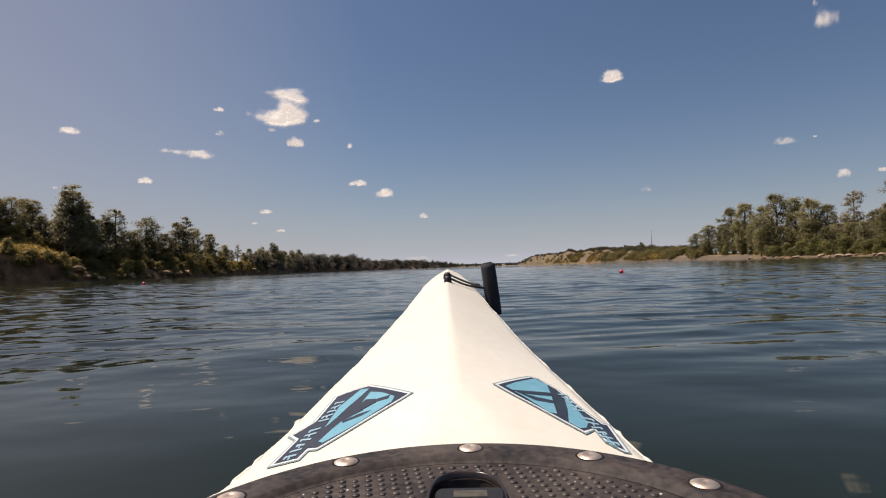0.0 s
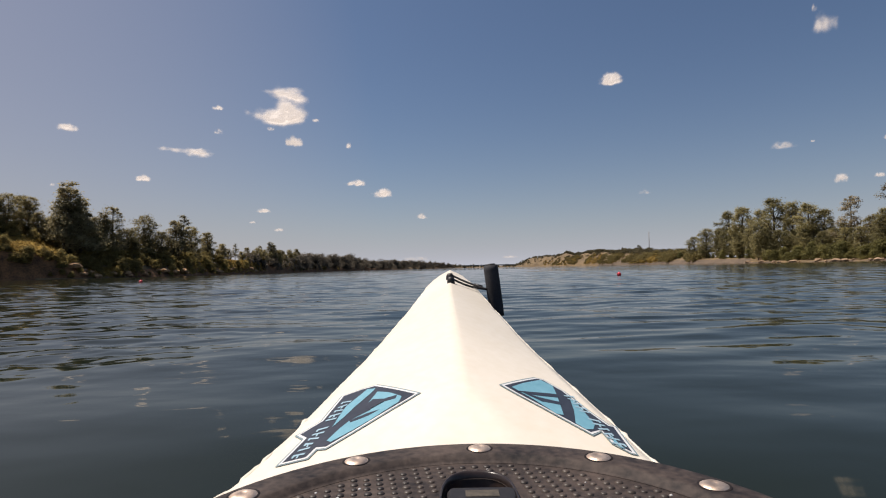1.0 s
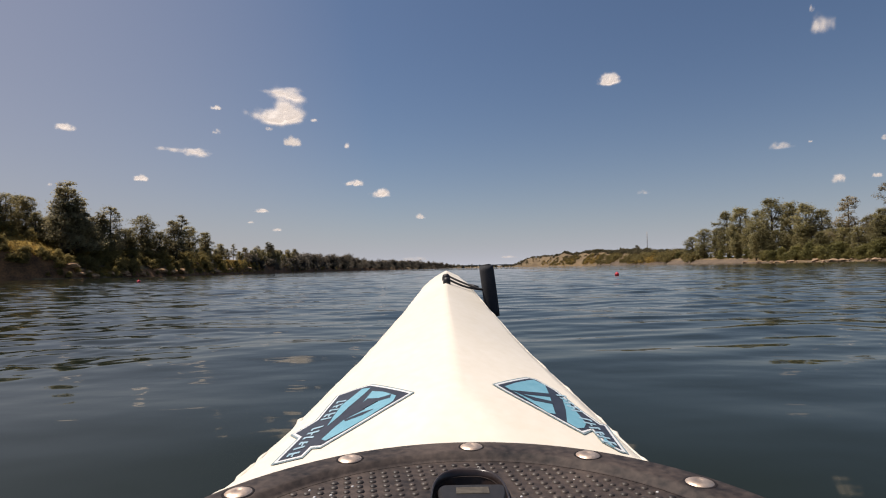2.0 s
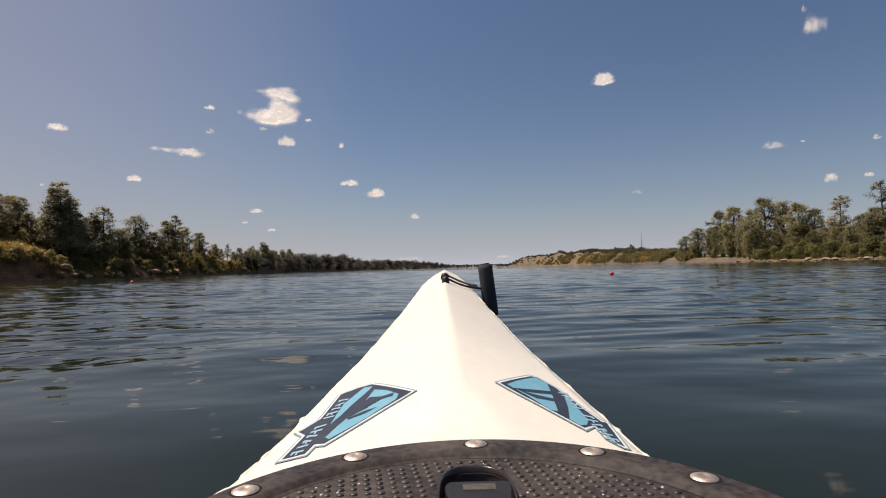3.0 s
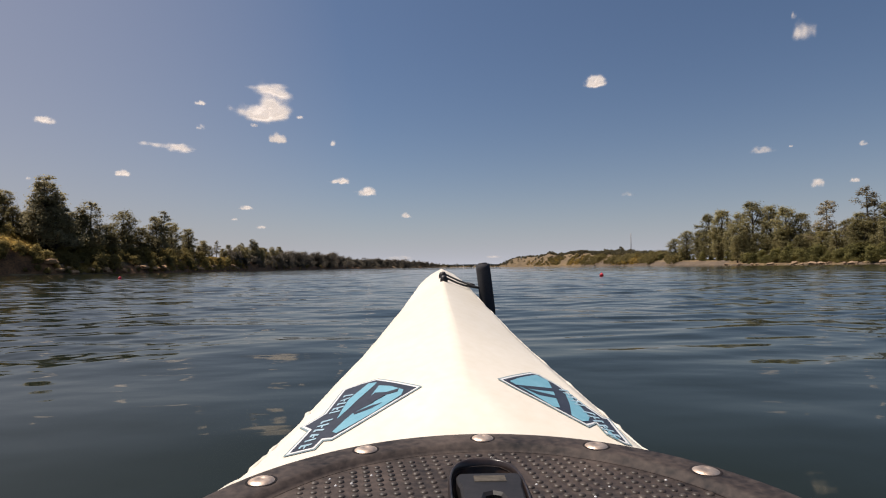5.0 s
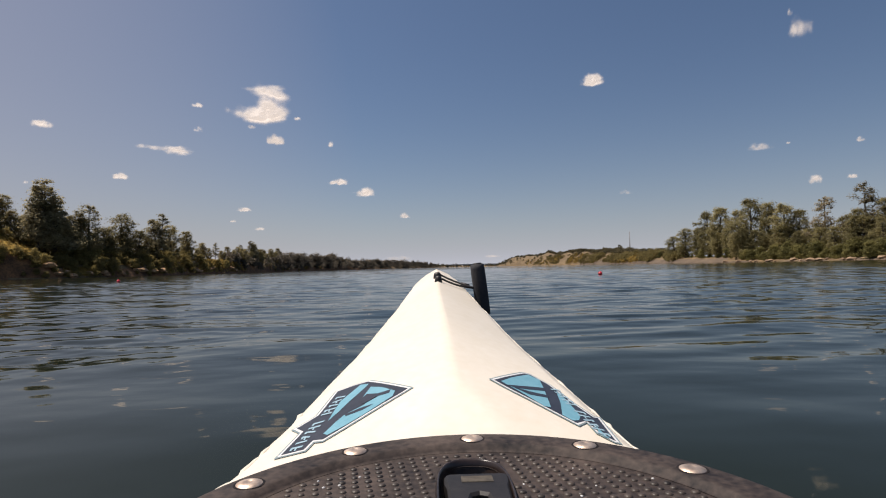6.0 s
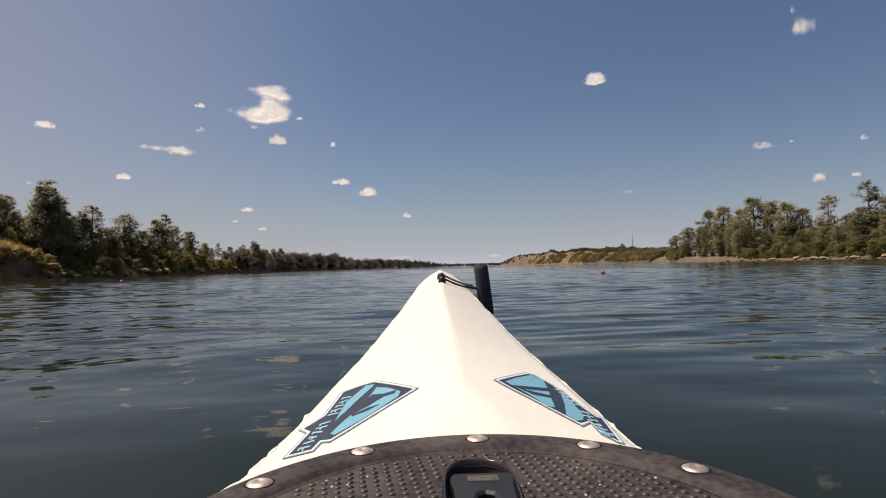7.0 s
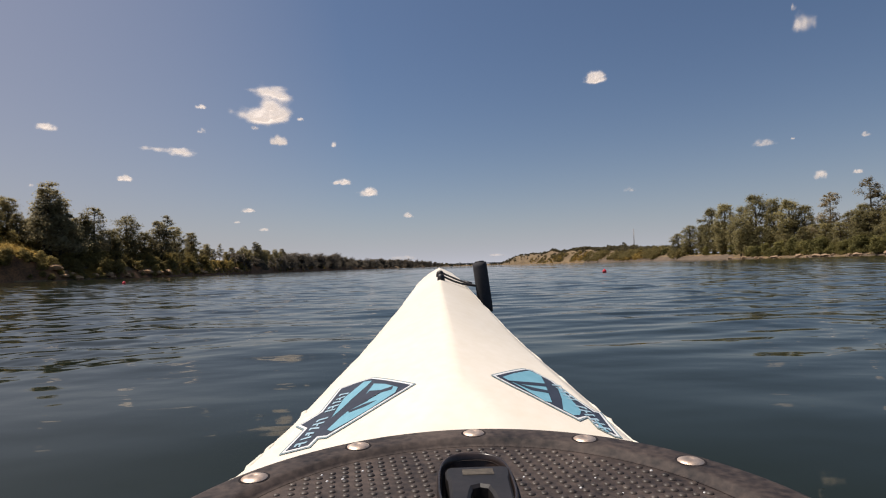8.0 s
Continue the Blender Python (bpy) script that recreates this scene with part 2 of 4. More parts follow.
MAST_PAINT = shade("galvanised_mast", (0.24, 0.23, 0.23), (0.38, 0.37, 0.36), rough=0.6, scale=2, fine=20, metal=0.4)
CONCRETE = shade("pale_concrete", (0.26, 0.25, 0.24), (0.40, 0.38, 0.36), rough=0.9, scale=0.2, fine=2.0)


# ---- building helpers ----
def mesh_of(name, verts, faces, material, smooth=False):
    me = bpy.data.meshes.new(name)
    me.from_pydata(verts if isinstance(verts, list) else verts.tolist(), [], faces if isinstance(faces, list) else faces.tolist())
    if material:
        me.materials.append(material)
    if smooth:
        me.shade_smooth()
    me.update()
    return me


def part(name, bm, material, parent, label="", smooth=True):
    """Links a bmesh (or a ready mesh) as one mesh object under its thing."""
    if isinstance(bm, bpy.types.Mesh):
        me = bm
    else:
        me = bpy.data.meshes.new(name)
        bmesh.ops.recalc_face_normals(bm, faces=bm.faces)
        bm.to_mesh(me)
        bm.free()
        me.materials.append(material)
        if smooth:
            me.shade_smooth()
    ob = new(name, me)
    ob.parent = parent
    return tagged(ob, label)


def tube(bm, points, radii, sides=8, cap=True):
    """A tapered tube along points, added to bm."""
    rings = []
    pts = [Vector(p) for p in points]
    for i, p in enumerate(pts):
        d = (pts[min(i + 1, len(pts) - 1)] - pts[max(i - 1, 0)]).normalized()
        side = d.orthogonal().normalized() if not rings else (side - d * side.dot(d)).normalized()
        up = d.cross(side)
        rings.append([bm.verts.new(p + (side * math.cos(k * math.tau / sides) + up * math.sin(k * math.tau / sides)) * radii[i]) for k in range(sides)])
    for a, b in zip(rings, rings[1:]):
        for k in range(sides):
            bm.faces.new((a[k], a[(k + 1) % sides], b[(k + 1) % sides], b[k]))
    if cap:
        bm.faces.new(rings[0][::-1])
        bm.faces.new(rings[-1])


def lathe(bm, profile, centre, sides=32):
    """Revolves (radius, z) pairs about the vertical through centre."""
    rings = []
    for r, z in profile:
        if r < 1e-6:
            rings.append([bm.verts.new((centre[0], centre[1], z))] * sides)
        else:
            rings.append([bm.verts.new((centre[0] + r * math.cos(k * math.tau / sides), centre[1] + r * math.sin(k * math.tau / sides), z)) for k in range(sides)])
    for a, b in zip(rings, rings[1:]):
        for k in range(sides):
            ring = []
            for v in (a[k], a[(k + 1) % sides], b[(k + 1) % sides], b[k]):
                if v not in ring:
                    ring.append(v)
            if len(ring) > 2:
                bm.faces.new(ring)


def fbm(x, y, seed=0.0):
    return noise.fractal(Vector((x, y, seed)), 0.9, 2.1, 4)


# ---- the river and its banks ----
# Distance from the kayak to the water's edge, by bearing (degrees, minus: to the left).
SHORE_B = [-180, -150, -100, -60, -39, -35, -30, -26, -22, -18, -14, -10, -6, -2, 0, 2, 6, 7.5, 9, 12, 16, 20, 24, 28, 34, 40, 60, 100, 150, 180]
SHORE_R = [900, 420, 170, 150, 140, 142, 158, 176, 225, 285, 390, 540, 740, 1000, 1300, 1700, 1700, 1200, 900, 700, 520, 390, 270, 215, 182, 160, 150, 170, 420, 900]
# Height of the land some way behind the edge, by bearing.
LAND_B = [-180, -60, -42, -38, -36.0, -34.5, -30, -24, -20, -14, -5, 0, 6.6, 7.3, 8.1, 9, 10, 11, 11.8, 13, 14.6, 17.1, 19.8, 21.6, 24, 28, 40, 180]
LAND_H = [3, 7, 11.5, 9.8, 6.8, 3.2, 3.0, 4.5, 6.0, 4, 4, 3, 3, 9, 16, 15.5, 17, 15.2, 16.8, 14.6, 14.8, 11.3, 8.8, 6.5, 3.6, 2.4, 2.4, 3]


def shore(b):
    return float(np.interp(b, SHORE_B, SHORE_R))


def bank_height(b, back):
    """Height of the land at a bearing, back metres behind the water's edge."""
    r = shore(b) + back
    x, y = r * math.sin(radians(b)), r * math.cos(radians(b))
    top = float(np.interp(b, LAND_B, LAND_H))
    run = float(np.interp(b, [-180, -40, -35, -30, -10, 0, 7, 9, 20, 23, 30, 40, 180], [25, 16, 14, 8, 16, 60, 120, 130, 110, 60, 40, 30, 25]))
    t = min(max(back / run, -0.6), 1.0)
    rise = t * (2 - t) if t > 0 else 1.5 * t
    if b < -34 and t > 0:
        k = min(t / 0.17, 1.0)
        rise = 0.52 * k * k * (3 - 2 * k) + 0.48 * t
    wobble = fbm(x / 22, y / 22, 3.1) * 0.5 + fbm(x / 5, y / 5, 7.7) * 0.2
    z = top * rise + wobble * min(max(back, 0) / 12, 1.0) * (0.6 + top * 0.16)
    if 6.5 < b < 22 and back > 8:
        gully = abs(fbm(x / 26, y / 60, 9.3)) + 0.5 * abs(fbm(x / 9, y / 20, 4.4))
        z += (gully - 0.25) * 4.6 * min((back - 8) / 30, 1.0) * min(b - 6.5, 1.0, (22 - b) / 3)
    if back > 0:
        z = max(z, 0.12 * min(back, 4)) + max(back - 250, 0) * 0.004
    return z if back > 0 else min(z, -0.02)


def on_bank(b, back):
    r = shore(b) + back
    return Vector((r * math.sin(radians(b)), r * math.cos(radians(b)), bank_height(b, back)))


def build_ground():
    bearings = np.concatenate([np.arange(-180, -52, 4), np.arange(-52, 52, 0.3), np.arange(52, 180, 4)])
    backs = [-120, -40, -12, -4, -1.5, -0.4, 0.3, 0.8, 1.5, 2.3, 3.2, 4.2, 5.4, 6.8, 8.4, 10.5, 13, 16, 20, 25, 32, 40, 50, 65, 85, 110, 140, 180, 250, 400, 700, 1300, 2600]
    verts, faces = [(0, 0, -3.0)], []
    nb, nr = len(bearings), len(backs)
    for b in bearings:
        for back in backs:
            p = on_bank(float(b), back)
            if back < -1:
                p.z = -3.0 * min(-back / 12, 1.0)
            verts.append(tuple(p))
    for i in range(nb):
        j = (i + 1) % nb
        faces.append((0, 1 + i * nr, 1 + j * nr))
        for k in range(nr - 1):
            faces.append((1 + i * nr + k, 1 + i * nr + k + 1, 1 + j * nr + k + 1, 1 + j * nr + k))
    me = mesh_of("ground", verts, [f[::-1] for f in faces], EARTH, smooth=True)
    me.materials.append(GRAVEL)
    me.materials.append(ROCK)
    me.materials.append(HILLSIDE)
    for poly in me.polygons:
        x, y, z = poly.center
        b, r = math.degrees(math.atan2(x, y)), math.hypot(x, y)
        if 5 < b < 24 and r - shore(b) > 6:
            poly.material_index = 3
        if poly.normal.z < 0.74 and b < 0 and r - shore(b) > -2:
            poly.material_index = 2
        if 15 < b < 45 and r - shore(b) < (15 if b < 28.5 else 2) + 8 * fbm(x / 15, y / 15):
            poly.material_index = 1
    tagged(new("ground", me), "dry grassy river banks with bare soil and gravel edges", "ground", kind="structure")


def build_water():
    rng = np.random.default_rng(5)
    radii = [0.0, 0.25]
    while radii[-1] < 45:
        radii.append(radii[-1] + max(0.020, min(0.0068 * radii[-1], 0.26)))
    while radii[-1] < 110:
        radii.append(radii[-1] + 0.55)
    while radii[-1] < 2600:
        radii.append(radii[-1] * 1.09)
    radii = np.array(radii[1:])
    fine = np.arange(-48, 48, 0.30)
    bear = np.radians(np.concatenate([np.arange(-180, -48, 4), fine, np.arange(48, 180, 4)]))
    bb, rr = np.meshgrid(bear, radii, indexing="ij")
    x, y = rr * np.sin(bb), rr * np.cos(bb)
    step = np.gradient(radii)[None, :]
    z = np.zeros_like(x)
    for k in range(44):
        lam = 0.42 * (1.7 / 0.42) ** rng.random() if k % 5 else rng.uniform(1.6, 2.8)
        ang = rng.normal(-0.06, 0.42) if k % 5 else rng.uniform(-1.1, 1.1)
        amp = 0.00115 * lam * rng.uniform(0.5, 1.2)
        keep = np.clip((lam / step - 3) / 3, 0, 1)
        px, py = x + 0.35 * np.sin(y * 0.31 + k), y + 0.3 * np.sin(x * 0.27 + 2.1 * k)
        z += keep * amp * np.sin((px * math.sin(ang) + py * math.cos(ang)) * math.tau / lam + rng.uniform(0, math.tau))
    z *= 0.65 + 0.5 * np.sin(x * 0.21 + 1.0) * np.sin(y * 0.17 + 0.4)
    z *= 1.0 - 0.35 * np.clip(x / 2.5, 0, 1) * np.clip((9 - rr) / 5, 0, 1)
    z *= 1.0 - 0.10 * np.clip((rr - 4) / 6, 0, 1)
    # longer wave trains on the open river
    for k in range(22):
        lam, ang = rng.uniform(1.0, 4.0), rng.normal(-0.05, 0.40)
        keep = np.clip((lam / step - 3) / 2, 0, 1) * np.clip((rr - 6) / 12, 0, 1)
        z += keep * 0.0010 * lam * rng.uniform(0.6, 1.2) * np.sin((x * math.sin(ang) + (y + 0.5 * np.sin(x * 0.21 + k)) * math.cos(ang)) * math.tau / lam + rng.uniform(0, math.tau))
    # short, long-crested ripples running down the open river
    for k in range(18):
        lam, ang = rng.uniform(0.24, 0.70), rng.normal(-0.22, 0.15)
        keep = np.clip((lam / step - 3) / 2, 0, 1) * np.clip((x + 1.5) / 2.0, 0.15, 1) * np.clip((rr - 1.6) / 2.5, 0, 1)
        z += keep * 0.0023 * lam * np.sin((x * math.sin(ang) + (y + 0.18 * np.sin(x * 0.6 + k)) * math.cos(ang)) * math.tau / lam + rng.uniform(0, math.tau))
    # short, crossing wavelets, liveliest along the wooded side
    lively = np.maximum(np.clip((-x - 0.6) / 2.0, 0, 1), 0.75 * np.clip((x - 1.2) / 2.5, 0, 1) * np.clip((rr - 2.8) / 2, 0, 1))
    for k in range(44):
        lam, ang = 0.15 * (0.55 / 0.15) ** rng.random(), rng.normal(-0.05, 0.6)
        keep = np.clip((lam / step - 3) / 3, 0, 1) * lively * np.clip((rr - 1.8) / 2.2, 0, 1)
        z += keep * 0.0023 * lam * np.sin((x * math.sin(ang) + (y + 0.12 * np.sin(x * 1.7 + k)) * math.cos(ang)) * math.tau / lam + rng.uniform(0, math.tau))
    for k in range(24):
        lam, ang = rng.uniform(0.55, 1.4), rng.normal(-0.1, 0.5)
        keep = np.clip((lam / step - 3) / 2, 0, 1) * lively * np.clip((rr - 6) / 8, 0, 1)
        z += keep * 0.0021 * lam * np.sin((x * math.sin(ang) + (y + 0.3 * np.sin(x * 0.5 + k)) * math.cos(ang)) * math.tau / lam + rng.uniform(0, math.tau))
    z *= 1.0 - 0.45 * np.clip((4.0 - rr) / 2.5, 0, 1)
    nb, nr = bb.shape
    verts = np.concatenate([[[0, 0, 0]], np.stack([x, y, z], -1).reshape(-1, 3)])
    i, k = np.meshgrid(np.arange(nb), np.arange(nr - 1), indexing="ij")
    j = (i + 1) % nb
    quads = np.stack([1 + i * nr + k, 1 + j * nr + k, 1 + j * nr + k + 1, 1 + i * nr + k + 1], -1).reshape(-1, 4)[:, ::-1]
    faces = quads.tolist() + [(1 + a * nr, 0, 1 + ((a + 1) % nb) * nr)[::-1] for a in range(nb)]
    ob = new("water", mesh_of("water", verts, faces, WATER, smooth=True))
    tagged(ob, "calm dark blue-green river water with small ripples", "water", kind="structure")


build_ground()
build_water()


# ---- the kayak ----
AXIS = 0.000          # middle line of the hull
LEAN = 0.034          # the hull floats heeled a little to port


def smooth_curve(xs, ys, width=0.05):
    """A function through (xs, ys) with its corners rounded off over width."""
    grid = np.linspace(-2.6, 1.9, 1801)
    vals = np.interp(grid, xs, ys)
    n = int(width / (grid[1] - grid[0]))
    ker = np.hanning(2 * n + 1)
    soft = np.convolve(np.pad(vals, n, mode="edge"), ker / ker.sum(), mode="valid")
    return lambda s: float(np.interp(s, grid, soft))


half_beam = smooth_curve([-2.5, -2.42, -2.3, -2.0, -1.6, -1.2, -0.7, -0.2, 0, 0.5, 0.65, 0.75, 0.9, 1.0, 1.1, 1.2, 1.3, 1.4, 1.5, 1.58, 1.65, 1.70, 1.735, 1.762], [0.02, 0.075, 0.128, 0.218, 0.300, 0.345, 0.363, 0.360, 0.350, 0.285, 0.2370, 0.2110, 0.1780, 0.1550, 0.1350, 0.1180, 0.1008, 0.0858, 0.0713, 0.0588, 0.0430, 0.0295, 0.0180, 0.004], 0.03)
trim = smooth_curve([0.3, 0.45, 0.60, 0.66, 0.74, 0.9, 1.05, 1.2], [0.020, 0.020, 0.016, 0.011, 0.005, 0.005, 0.003, 0.0], 0.03)          # the starboard edge is rolled farther in by the hatch
sheer = smooth_curve([-2.5, -1.5, 0, 0.62, 1.75], [0.34, 0.22, 0.215, 0.222, 0.448], 0.12)
crown = smooth_curve([-2.5, -0.2, 0.56, 0.62, 0.66, 0.72, 1.0, 1.3, 1.5, 1.65, 1.76], [0.005, 0.005, 0.008, 0.030, 0.044, 0.053, 0.066, 0.050, 0.031, 0.020, 0.006], 0.035)
ridge = smooth_curve([0.5, 0.67, 0.8, 1.03, 1.25, 1.5], [0.022, 0.020, 0.0155, 0.0077, 0.0018, 0.0], 0.08)          # the deck ridge drifts to starboard aft
plateau = smooth_curve([0.55, 0.62, 0.745, 2], [0.075, 0.055, 0.0, 0.0], 0.02)


def edge(side, s):
    """Distance of the deck's edge off the middle line."""
    return half_beam(s) - (trim(s) if side > 0 else 0.0)


def deck_z(x, s):
    """Height of the deck x metres off the middle line at station s."""
    p, off = plateau(s), ridge(s)
    side = edge(1, s) - off if x > off else edge(-1, s) + off
    u = min(max(abs(x - off) - p, 0) / max(side - p, 0.002), 1.0)
    return sheer(s) + crown(s) * (1 - u ** 1.08) + LEAN * x


kayak = tagged(new("kayak"), "white plastic sit-on-top kayak bow with blue decals, afloat", "kayak")


def build_hull():
    stations = np.concatenate([np.linspace(-2.5, 0.3, 29), np.linspace(0.34, 1.6, 90), np.linspace(1.61, 1.758, 16)])
    across = np.concatenate([np.linspace(-1, 0, 17), np.linspace(0, 1, 17)[1:]])
    bm = bmesh.new()
    rows = []
    for s in stations:
        w, v, e = edge(1, s), edge(-1, s), sheer(s)
        keel = float(np.interp(s, [-2.5, -2.1, -1.5, 1.0, 1.5, 1.70, 1.758], [0.25, -0.05, -0.12, -0.12, 0.0, 0.22, 0.42]))
        off = ridge(s)
        row = [bm.verts.new((AXIS + d, s, deck_z(d, s))) for d in (off + a * (w - off if a > 0 else v + off) for a in across)]
        # rolled flange at the sheer, then topsides and bottom
        for fx, fz in ((1.0, 0.0), (0.985, 0.35), (0.90, 0.62), (0.62, 0.86), (0.0, 1.0)):
            lip = 0.004 if fz == 0.0 else 0.0
            row.append(bm.verts.new((AXIS + fx * (w + lip), s, (e - 0.012 + LEAN * w) * (1 - fz) + keel * fz)))
        for fx, fz in ((0.62, 0.86), (0.90, 0.62), (0.985, 0.35), (1.0, 0.0)):
            lip = 0.004 if fz == 0.0 else 0.0
            row.append(bm.verts.new((AXIS - fx * (v + lip), s, (e - 0.012 - LEAN * v) * (1 - fz) + keel * fz)))
        rows.append(row)
    n = len(rows[0])
    for a, b in zip(rows, rows[1:]):
        for k in range(n):
            bm.faces.new((a[k], a[(k + 1) % n], b[(k + 1) % n], b[k]))
    bm.faces.new(rows[0][::-1])
    bm.faces.new(rows[-1])
    part("hull", bm, HULL_WHITE, kayak)


build_hull()


def build_seam(side):
    """The ragged moulding seam along one edge of the deck."""
    bm = bmesh.new()
    pts, rad = [], []
    for s in np.linspace(0.50, 1.70, 150):
        k = fbm(s * 16, side * 3.0, 5.5)
        w = edge(side, s) + 0.0015
        pts.append((AXIS + side * w, s, sheer(s) + LEAN * side * w - 0.003 + 0.0015 * k))
        rad.append(0.0022 + 0.0052 * max(fbm(s * 34, side * 9.0, 2.2) - 0.08, 0) * (1.2 if s < 0.80 else 0.35))
    tube(bm, pts, rad, 7)
    part("deck_seam", bm, HULL_WHITE, kayak, "ragged white moulding seam")


build_seam(-1)
build_seam(1)


def decal_sheet(name, outline, lift, material, parent, side, label=""):
    """A thin sheet with the outline (distance off the middle line, station), laid on the deck."""
    bm = bmesh.new()
    vs = [bm.verts.new((d, s, 0)) for d, s in outline]
    f = bm.faces.new(vs)
    bmesh.ops.triangulate(bm, faces=[f])
    for _ in range(4):
        long_edges = [e for e in bm.edges if e.calc_length() > 0.008]
        if long_edges:
            bmesh.ops.subdivide_edges(bm, edges=long_edges, cuts=1)
            bmesh.ops.triangulate(bm, faces=[q for q in bm.faces if len(q.verts) > 3])
    for v in bm.verts:
        d, s = v.co.x, v.co.y
        v.co = (AXIS + side * d, s, deck_z(side * d, s) + lift)
    if side < 0:
        bmesh.ops.reverse_faces(bm, faces=bm.faces)
    me = bpy.data.meshes.new(name)
    bm.to_mesh(me)
    bm.free()
    me.materials.append(material)
    me.shade_smooth()
    ob = new(name, me)
    ob.parent = parent
    return tagged(ob, label)


def inset(outline, amount):
    """Moves every corner of a polygon inwards."""
    pts = [Vector(p) for p in outline]
    area = sum(a.x * b.y - b.x * a.y for a, b in zip(pts, pts[1:] + pts[:1]))
    sign = 1 if area > 0 else -1
    out = []
    for i, p in enumerate(pts):
        d1, d2 = (p - pts[i - 1]).normalized(), (pts[(i + 1) % len(pts)] - p).normalized()
        n1, n2 = Vector((-d1.y, d1.x)) * sign, Vector((-d2.y, d2.x)) * sign
        m = (n1 + n2)
        m = m / max(m.length_squared / 2, 0.6)
        out.append((p.x + m.x * amount, p.y + m.y * amount))
    return out


# Corners of the decals as (distance off the middle line, station), for the port and the starboard one.
SHIELD = {-1: [(0.0395, 0.7512), (0.1093, 0.8297), (0.1340, 0.8346), (0.1648, 0.8339), (0.1789, 0.7569), (0.1978, 0.7378), (0.2068, 0.7321), (0.1910, 0.7100), (0.2067, 0.6506), (0.1670, 0.6491), (0.1606, 0.6664), (0.1494, 0.6622)],
          1: [(0.0674, 0.7658), (0.1254, 0.8316), (0.1401, 0.8346), (0.1661, 0.8066), (0.1883, 0.7508), (0.2040, 0.7179), (0.2130, 0.7190), (0.2150, 0.6400), (0.2060, 0.6400), (0.1890, 0.6580), (0.1849, 0.6863), (0.1707, 0.6687)]}
BLUE_FIELDS = {
    -1: ([(0.1097, 0.8135), (0.1234, 0.8211), (0.1470, 0.7812), (0.1514, 0.7514), (0.1539, 0.7207), (0.1435, 0.7426), (0.1339, 0.7662), (0.1140, 0.8028)],
         [(0.1051, 0.7982), (0.0869, 0.7826), (0.0661, 0.7560), (0.0685, 0.7404), (0.1019, 0.7085), (0.1274, 0.6895), (0.1465, 0.6768), (0.1530, 0.6839), (0.1414, 0.7100), (0.1325, 0.7248), (0.1065, 0.7402), (0.1142, 0.7658)]),
    1: ([(0.0852, 0.7663), (0.1031, 0.7901), (0.1343, 0.8253), (0.1497, 0.8141), (0.1489, 0.7765), (0.1445, 0.7101), (0.1349, 0.7083), (0.1081, 0.7438)],
        [(0.1673, 0.7824), (0.1728, 0.7721), (0.1820, 0.7041), (0.1755, 0.6873), (0.1658, 0.6815), (0.1554, 0.6926), (0.1630, 0.7355)],
        [(0.1955, 0.6812), (0.1995, 0.6580), (0.2030, 0.6500), (0.1985, 0.6500), (0.1930, 0.6600)]),
}
DARK_STROKES = {
    -1: ([(0.1180, 0.7604), (0.1084, 0.7747), (0.0912, 0.7643), (0.0731, 0.7645), (0.0745, 0.7545), (0.0900, 0.7548), (0.1027, 0.7564), (0.1076, 0.7422), (0.1124, 0.7487)],
         [(0.1325, 0.7248), (0.1098, 0.7318), (0.0933, 0.7324), (0.1083, 0.7223), (0.1298, 0.7179)]),
    1: ([(0.0910, 0.7567), (0.1112, 0.7647), (0.1516, 0.7823), (0.1489, 0.7689), (0.1217, 0.7581), (0.1058, 0.7539)],
        [(0.0984, 0.7554), (0.1245, 0.7521), (0.1506, 0.7543), (0.1485, 0.7439), (0.1224, 0.7395)]),
}
BAR_LINE = {-1: [(0.1500, 0.7968), (0.1819, 0.6643)], 1: [(0.1675, 0.7867), (0.1985, 0.6600)]}


def build_decal(side):
    shield = SHIELD[side]
    base = decal_sheet("decal", shield, 0.0012, DECAL_GREY, kayak, side, "blue, black and white shield-shaped decal")
    decal_sheet("decal_border", inset(shield, 0.0024), 0.0015, DECAL_WHITE, base, side, "white border")
    decal_sheet("decal_panel", inset(shield, 0.0058), 0.0018, DECAL_BLACK, base, side, "black panel")
    for f in BLUE_FIELDS[side]:
        decal_sheet("blue_field", f, 0.0021, DECAL_BLUE, base, side, "sky-blue field")
    for f in DARK_STROKES[side]:
        decal_sheet("dark_stroke", f, 0.0024, DECAL_BLACK, base, side, "dark stroke")
    # a row of plain bars along the outer strip, each with an arm or two
    bar_rng = random.Random(6)
    (c0, q0), (c1, q1) = BAR_LINE[side]
    along = Vector((c1 - c0, q1 - q0)).normalized()
    out = Vector((-along.y, along.x)) * side
    out = out if out.x > 0 else -out
    for i in range(12):
        if i == 5:
            continue
        mid = Vector((c0, q0)).lerp(Vector((c1, q1)), i / 11)
        w, h = bar_rng.uniform(0.0058, 0.0086), 0.0021
        slant = along * bar_rng.uniform(-0.002, 0.002)
        a, b = mid - out * w + slant, mid + out * w - slant
        arm = along * bar_rng.uniform(0.004, 0.006)
        outline = [a - along * h, b - along * h, b + along * h]
        if i % 3 != 1:
            outline += [b + arm - out * 0.001, b + arm - out * 0.0035, b + along * h - out * 0.0035]
        if i % 2:
            k = mid + along * h
            outline += [k + out * 0.0012, k + arm, k + arm - out * 0.0024, k - out * 0.0012]
        outline.append(a + along * h)
        decal_sheet("letter_bar", [tuple(p) for p in outline], 0.0024, DECAL_PALE, base, side, "pale blue bar")


